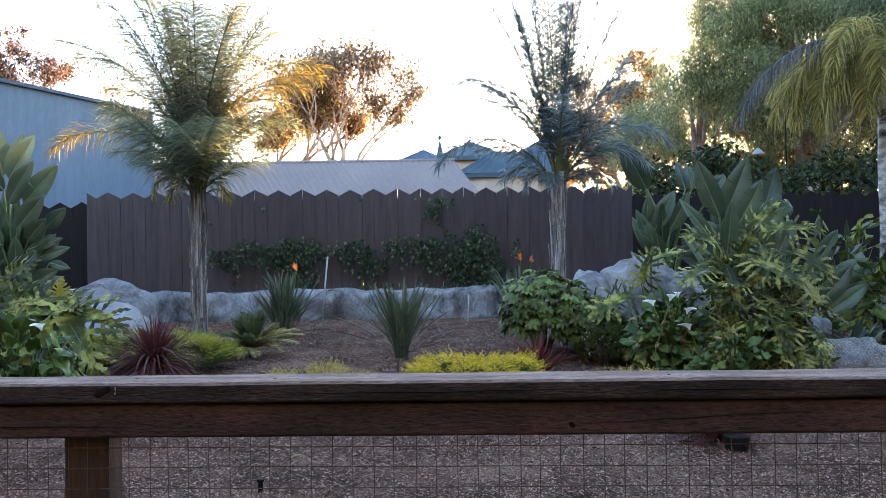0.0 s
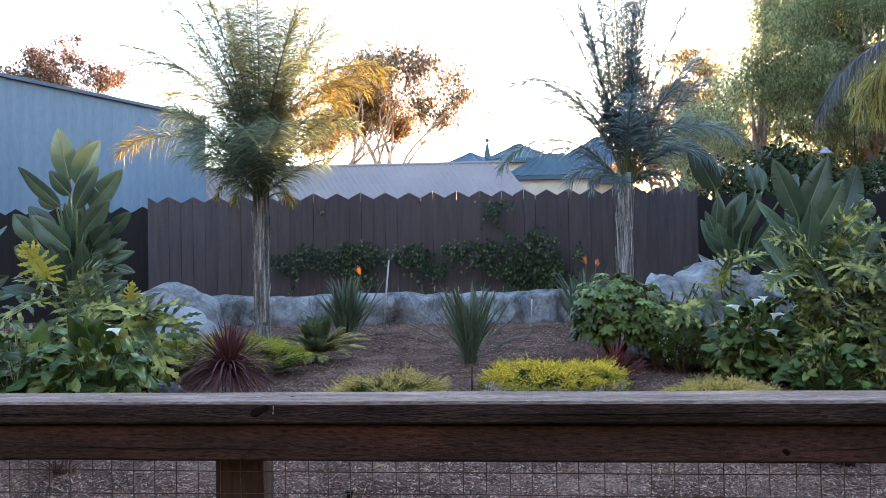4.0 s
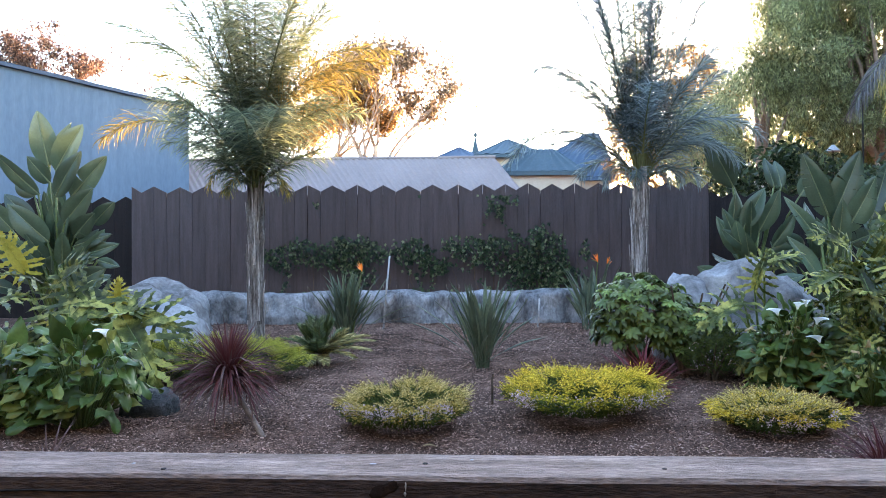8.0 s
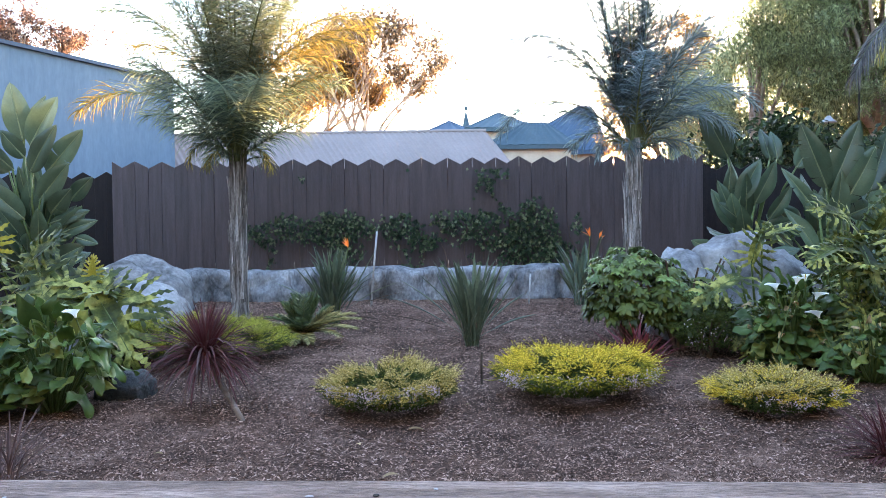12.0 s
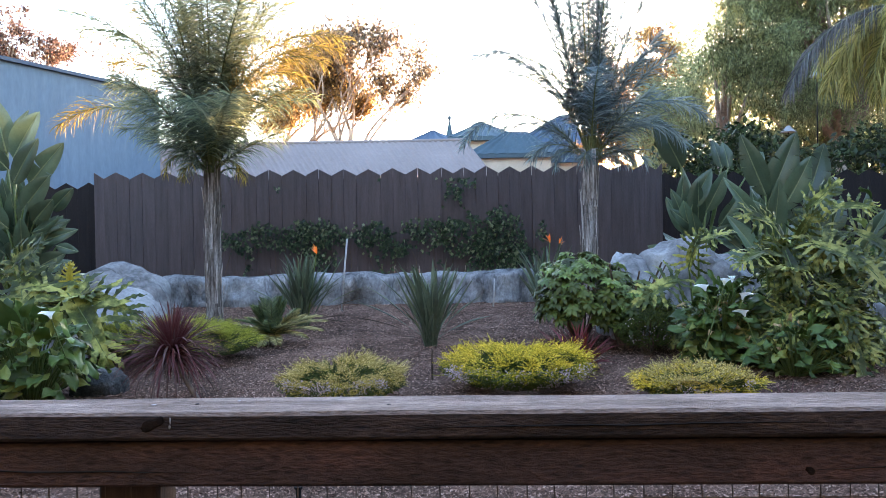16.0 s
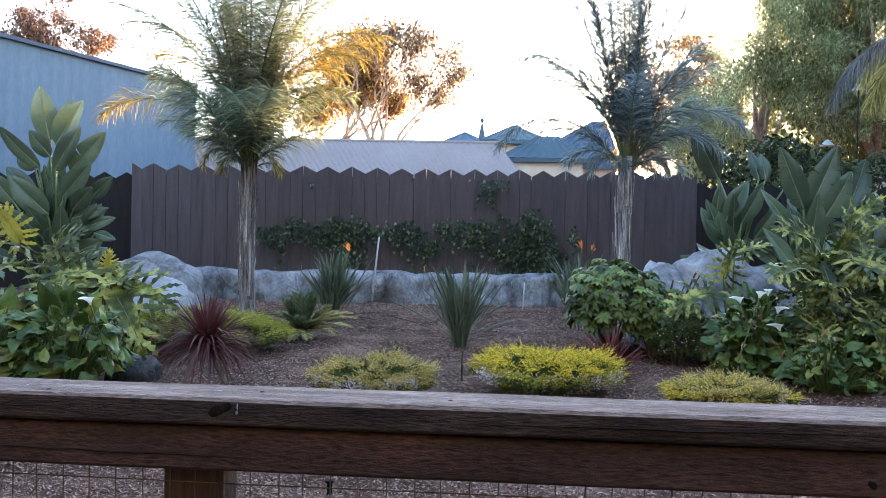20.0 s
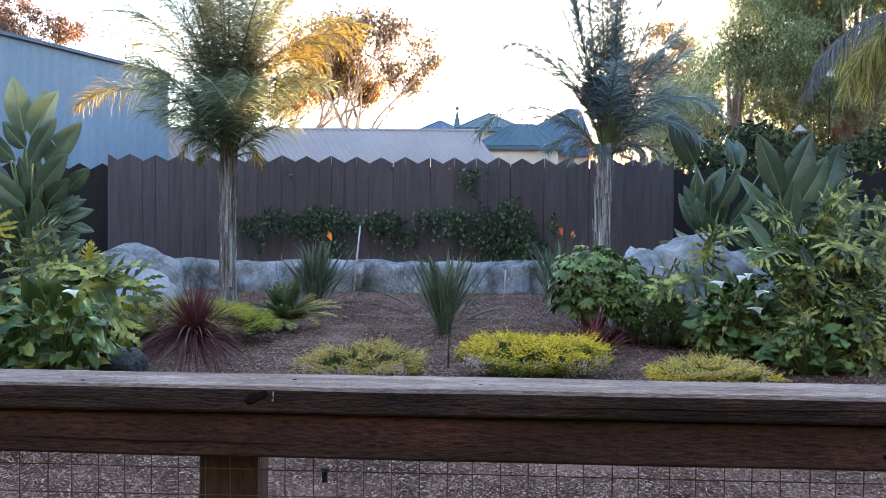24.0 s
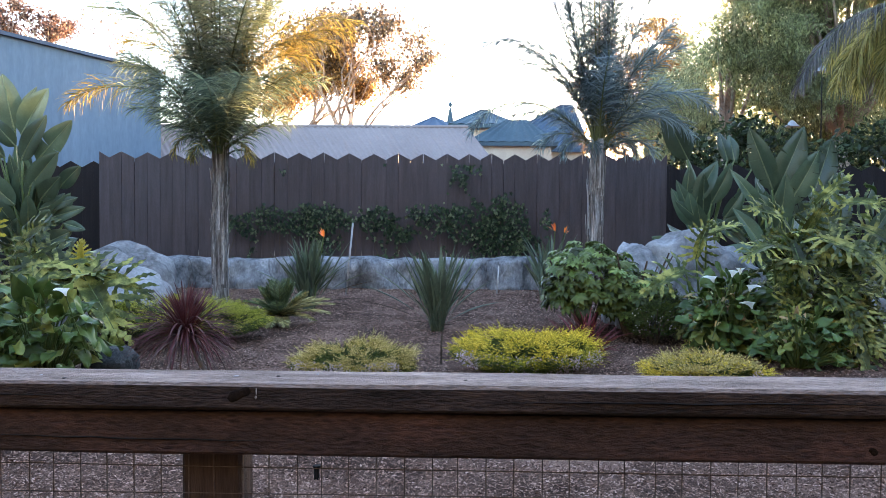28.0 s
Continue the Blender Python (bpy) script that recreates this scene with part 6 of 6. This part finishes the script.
def build_blue_roofs():
    a = thing("pavilion", "small pavilion with steep blue hipped roof", "building", (0, 0, 0.4))
    hip_roof(a, -2.15, -0.15, 37, 39, 5.50, 6.04, -1.17, -1.12, BLUE_ROOF)
    part("wall", box(Geo(), -1.9, 37.25, -0.1, -0.4, 38.75, 5.35), CREAM, a)
    b = thing("pavilion", "pavilion with wide blue hipped roof", "building", (0, 0, 0.4))
    hip_roof(b, -0.5, 2.7, 37.0, 40.0, 5.60, 6.45, 1.05, 1.15, TEAL_ROOF)
    part("wall", box(Geo(), -0.1, 37.4, -0.1, 2.3, 39.6, 5.45), CREAM, b)
    c = thing("blue_roofed_building", "cream building with long blue standing-seam roof", "building", (0, 0, 0.4))
    hip_roof(c, 1.0, 5.7, 36.0, 41.0, 4.45, 6.7, 4.7, 5.3, BLUE_ROOF)
    part("wall", box(Geo(), 1.3, 36.3, -0.1, 5.4, 40.7, 4.29), CREAM, c)
    d = thing("blue_roofed_building", "low wing with a faded teal hipped roof", "building", (0, 0, 0.4))
    hip_roof(d, 0.2, 3.9, 33.2, 35.6, 4.42, 5.45, 1.9, 2.8, TEAL_ROOF)
    part("wall", box(Geo(), 0.45, 33.45, -0.1, 3.65, 35.35, 4.26), CREAM, d)
    s = thing("spire", "thin pointed finial above the roofs", "roof ornament", (-0.38, 39.5, 0.4))
    part("spike", tube(Geo(), [(0, 0, -0.1), (0, 0, 5.4), (0, 0, 5.6), (0, 0, 6.7)], [0.12, 0.12, 0.26, 0.03], 8), TEAL_ROOF, s)
    part("finial", tube(Geo(), [(0, 0, 6.7), (0, 0, 6.75), (0, 0, 6.85), (0, 0, 6.95)], [0.03, 0.09, 0.09, 0.01], 8), TEAL_ROOF, s)


build_blue_hall()
build_pale_hall()
build_blue_roofs()


# ---- trees beyond ----
def leaf_cloud(g, centre, radius, count, size, rr, hang=0.0, narrow=0.45, loose=False):
    r = np.random.RandomState(rr.randrange(1 << 30))
    d = r.normal(size=(count, 3))
    d /= np.linalg.norm(d, axis=1)[:, None]
    q = np.array(centre) + d * (np.array(radius) * np.array((1, 1, 0.75))) * (np.abs(r.normal(size=(count, 1))) * 0.62 if loose else r.rand(count, 1) ** 0.45)
    u = r.normal(size=(count, 3)) - np.array((0, 0, 2 * hang))
    u /= np.linalg.norm(u, axis=1)[:, None]
    w = np.cross(u, r.normal(size=(count, 3)))
    w /= np.linalg.norm(w, axis=1)[:, None]
    s = size * r.uniform(0.6, 1.3, (count, 1))
    v = np.stack((q - u * s, q + w * s * narrow, q + u * s, q - w * s * narrow), 1).reshape(-1, 3)
    k = len(g.v)
    g.v += v.tolist()
    g.f += (k + np.arange(4 * count).reshape(-1, 4)).tolist()
    g.s += [0] * count


def build_tree(at, height, trunk_r, crown, label, seed, bark, leaf, size, per, levels=4, spread=0.5, clump=0.55, hang=0.0, first=0.35, narrow=0.45, lean=(0, 0), name="tree", twiggy=False):
    """A branching tree: crown gives the widths (x, y) of its head."""
    rr = random.Random(seed)
    p = thing(name, label, "tree", (at[0], at[1], gz(*at)))
    g, lg = Geo(), Geo()

    def grow(start, way, length, rad, level):
        pts, q, d = [start], Vector(start), Vector(way)
        for i in range(4):
            d = (d + Vector((rr.uniform(-1, 1), rr.uniform(-1, 1), rr.uniform(-0.5, 0.6))) * 0.16).normalized()
            q = q + d * length / 4
            pts.append(q.copy())
        tube(g, pts, [rad * (1 - 0.10 * i) for i in range(5)], 7 if level < 2 else 4)
        if level == levels - 1 and twiggy:
            leaf_cloud(lg, pts[3], clump * 0.8, per // 2, size, rr, hang, narrow, True)
        if level >= levels:
            leaf_cloud(lg, pts[-1], clump, per, size, rr, hang, narrow, True)
            leaf_cloud(lg, pts[2], clump * 0.7, per // 3, size, rr, hang, narrow, True)
            return
        for k in range(rr.choice((2, 3, 3)) if level else 4):
            a = rr.uniform(0, math.tau)
            w = Vector((math.cos(a) * crown[0], math.sin(a) * crown[1], 0)) * spread + d * 0.75 + Vector((0, 0, 0.25))
            grow(pts[-1] if k else pts[3], w.normalized(), length * rr.uniform(0.6, 0.8), rad * 0.58, level + 1)

    grow(Vector((0, 0, -0.1)), Vector((lean[0], lean[1], 1)).normalized(), height * first, trunk_r, 0)
    part("trunk", g, bark, p, "bare branching trunk and limbs", smooth=True)
    part("crown", lg, leaf, p, "loose gappy foliage")
    return p


build_tree((-6.7, 48), 17.5, 0.26, (1, 0.8), "tall open eucalyptus with backlit rusty leaves", 9, BARK_EUC, EUC_LEAF, 0.11, 50, 5, 0.60, 1.15, 0.4, 0.27, twiggy=True)
build_tree((-16.7, 40), 8.2, 0.10, (1, 0.8), "small sparse tree showing above the hall roof", 6, BARK_EUC, EUC_RED, 0.08, 14, 3, 0.7, 0.5, 0.4, 0.55)
build_tree((-10.2, 46), 13.5, 0.26, (1, 0.8), "eucalyptus with orange backlit leaves behind the roof", 5, BARK_EUC, EUC_GOLD, 0.12, 260, 4, 0.55, 1.2, 0.4, 0.33)
build_tree((-26.0, 46), 13.0, 0.35, (1, 0.8), "rust-tinged eucalyptus beyond the blue hall", 8, BARK_EUC, EUC_RED, 0.085, 230, 4, 0.6, 0.9, 0.3, 0.42)


def build_feathery(at, crown, size, lumps, per, label, seed, leaf=None, size_leaf=0.058):
    """A broad tree whose fine foliage hangs in many overlapping sprays; crown: centre and half-widths."""
    rr = random.Random(seed)
    p = thing("tree", label, "tree", (at[0], at[1], gz(*at)))
    g, lg = Geo(), Geo()
    c = Vector(crown)
    tube(g, [(0, 0, -0.1), (0.1, 0, c.z * 0.25), (0.0, 0.1, c.z * 0.5)], [0.24, 0.19, 0.16], 9)
    for k in range(lumps):
        d = Vector((rr.gauss(0, 1), rr.gauss(0, 1), rr.gauss(0, 1))).normalized() * rr.random() ** 0.4
        q = c + Vector((d.x * size[0], d.y * size[1], d.z * size[2]))
        if k % 6 == 0:
            tube(g, [(0, 0.05, c.z * 0.45), tuple(Vector((0, 0, c.z * 0.6)).lerp(q, 0.5)), tuple(q)], [0.10, 0.05, 0.015], 5)
        rad = rr.uniform(0.35, 0.7)
        leaf_cloud(lg, q, (rad * 1.2, rad * 1.2, rad * 0.8), per, size_leaf, rr, 0.35, 0.22)
        leaf_cloud(lg, q - Vector((0, 0, rad * 0.8)), (rad * 0.6, rad * 0.6, rad * 1.1), per // 3, size_leaf, rr, 1.2, 0.2)
    part("trunk", g, BARK_EUC, p, smooth=True)
    part("crown", lg, leaf or PEPPER, p, "fine drooping foliage")


build_feathery((8.6, 19.5), (0, 0, 6.7), (3.5, 2.2, 3.2), 210, 650, "large feathery green tree with drooping fine foliage", 12)
build_feathery((6.2, 20.5), (0, 0, 5.9), (1.7, 1.4, 2.6), 34, 220, "slender grey-green tree behind the young palm", 18)
build_feathery((12.3, 19.0), (0, 0, 6.6), (3.2, 2.2, 3.4), 150, 650, "broad feathery green tree with dense crown", 14)
build_feathery((10.0, 23.0), (0, 0, 4.0), (5.8, 1.5, 2.4), 260, 600, "bushy green tree filling the gap above the hedge", 17)
build_feathery((6.0, 27.5), (0, 0, 5.2), (2.1, 1.5, 2.8), 110, 240, "sunlit orange-tipped tree behind the palms", 16, EUC_GOLD, 0.10)


def build_hedge(x0, x1, y, h, label, seed, count):
    rr = random.Random(seed)
    p = thing("hedge", label, "hedge", ((x0 + x1) / 2, y, gz((x0 + x1) / 2, y)), kind="stuff")
    g = Geo()
    for k in range(count):
        x = rr.uniform(x0, x1) - (x0 + x1) / 2
        top = h * (0.8 + 0.25 * noise.noise((x * 0.8, seed, 0)))
        leaf_cloud(g, (x, rr.uniform(-0.5, 0.5), top * rr.random() ** 0.7), 0.35, 26, 0.07, rr)
    part("foliage", g, HEDGE, p)


build_hedge(3.6, 13.0, 16.2, 3.5, "dark shaded hedge behind the fence", 1, 900)
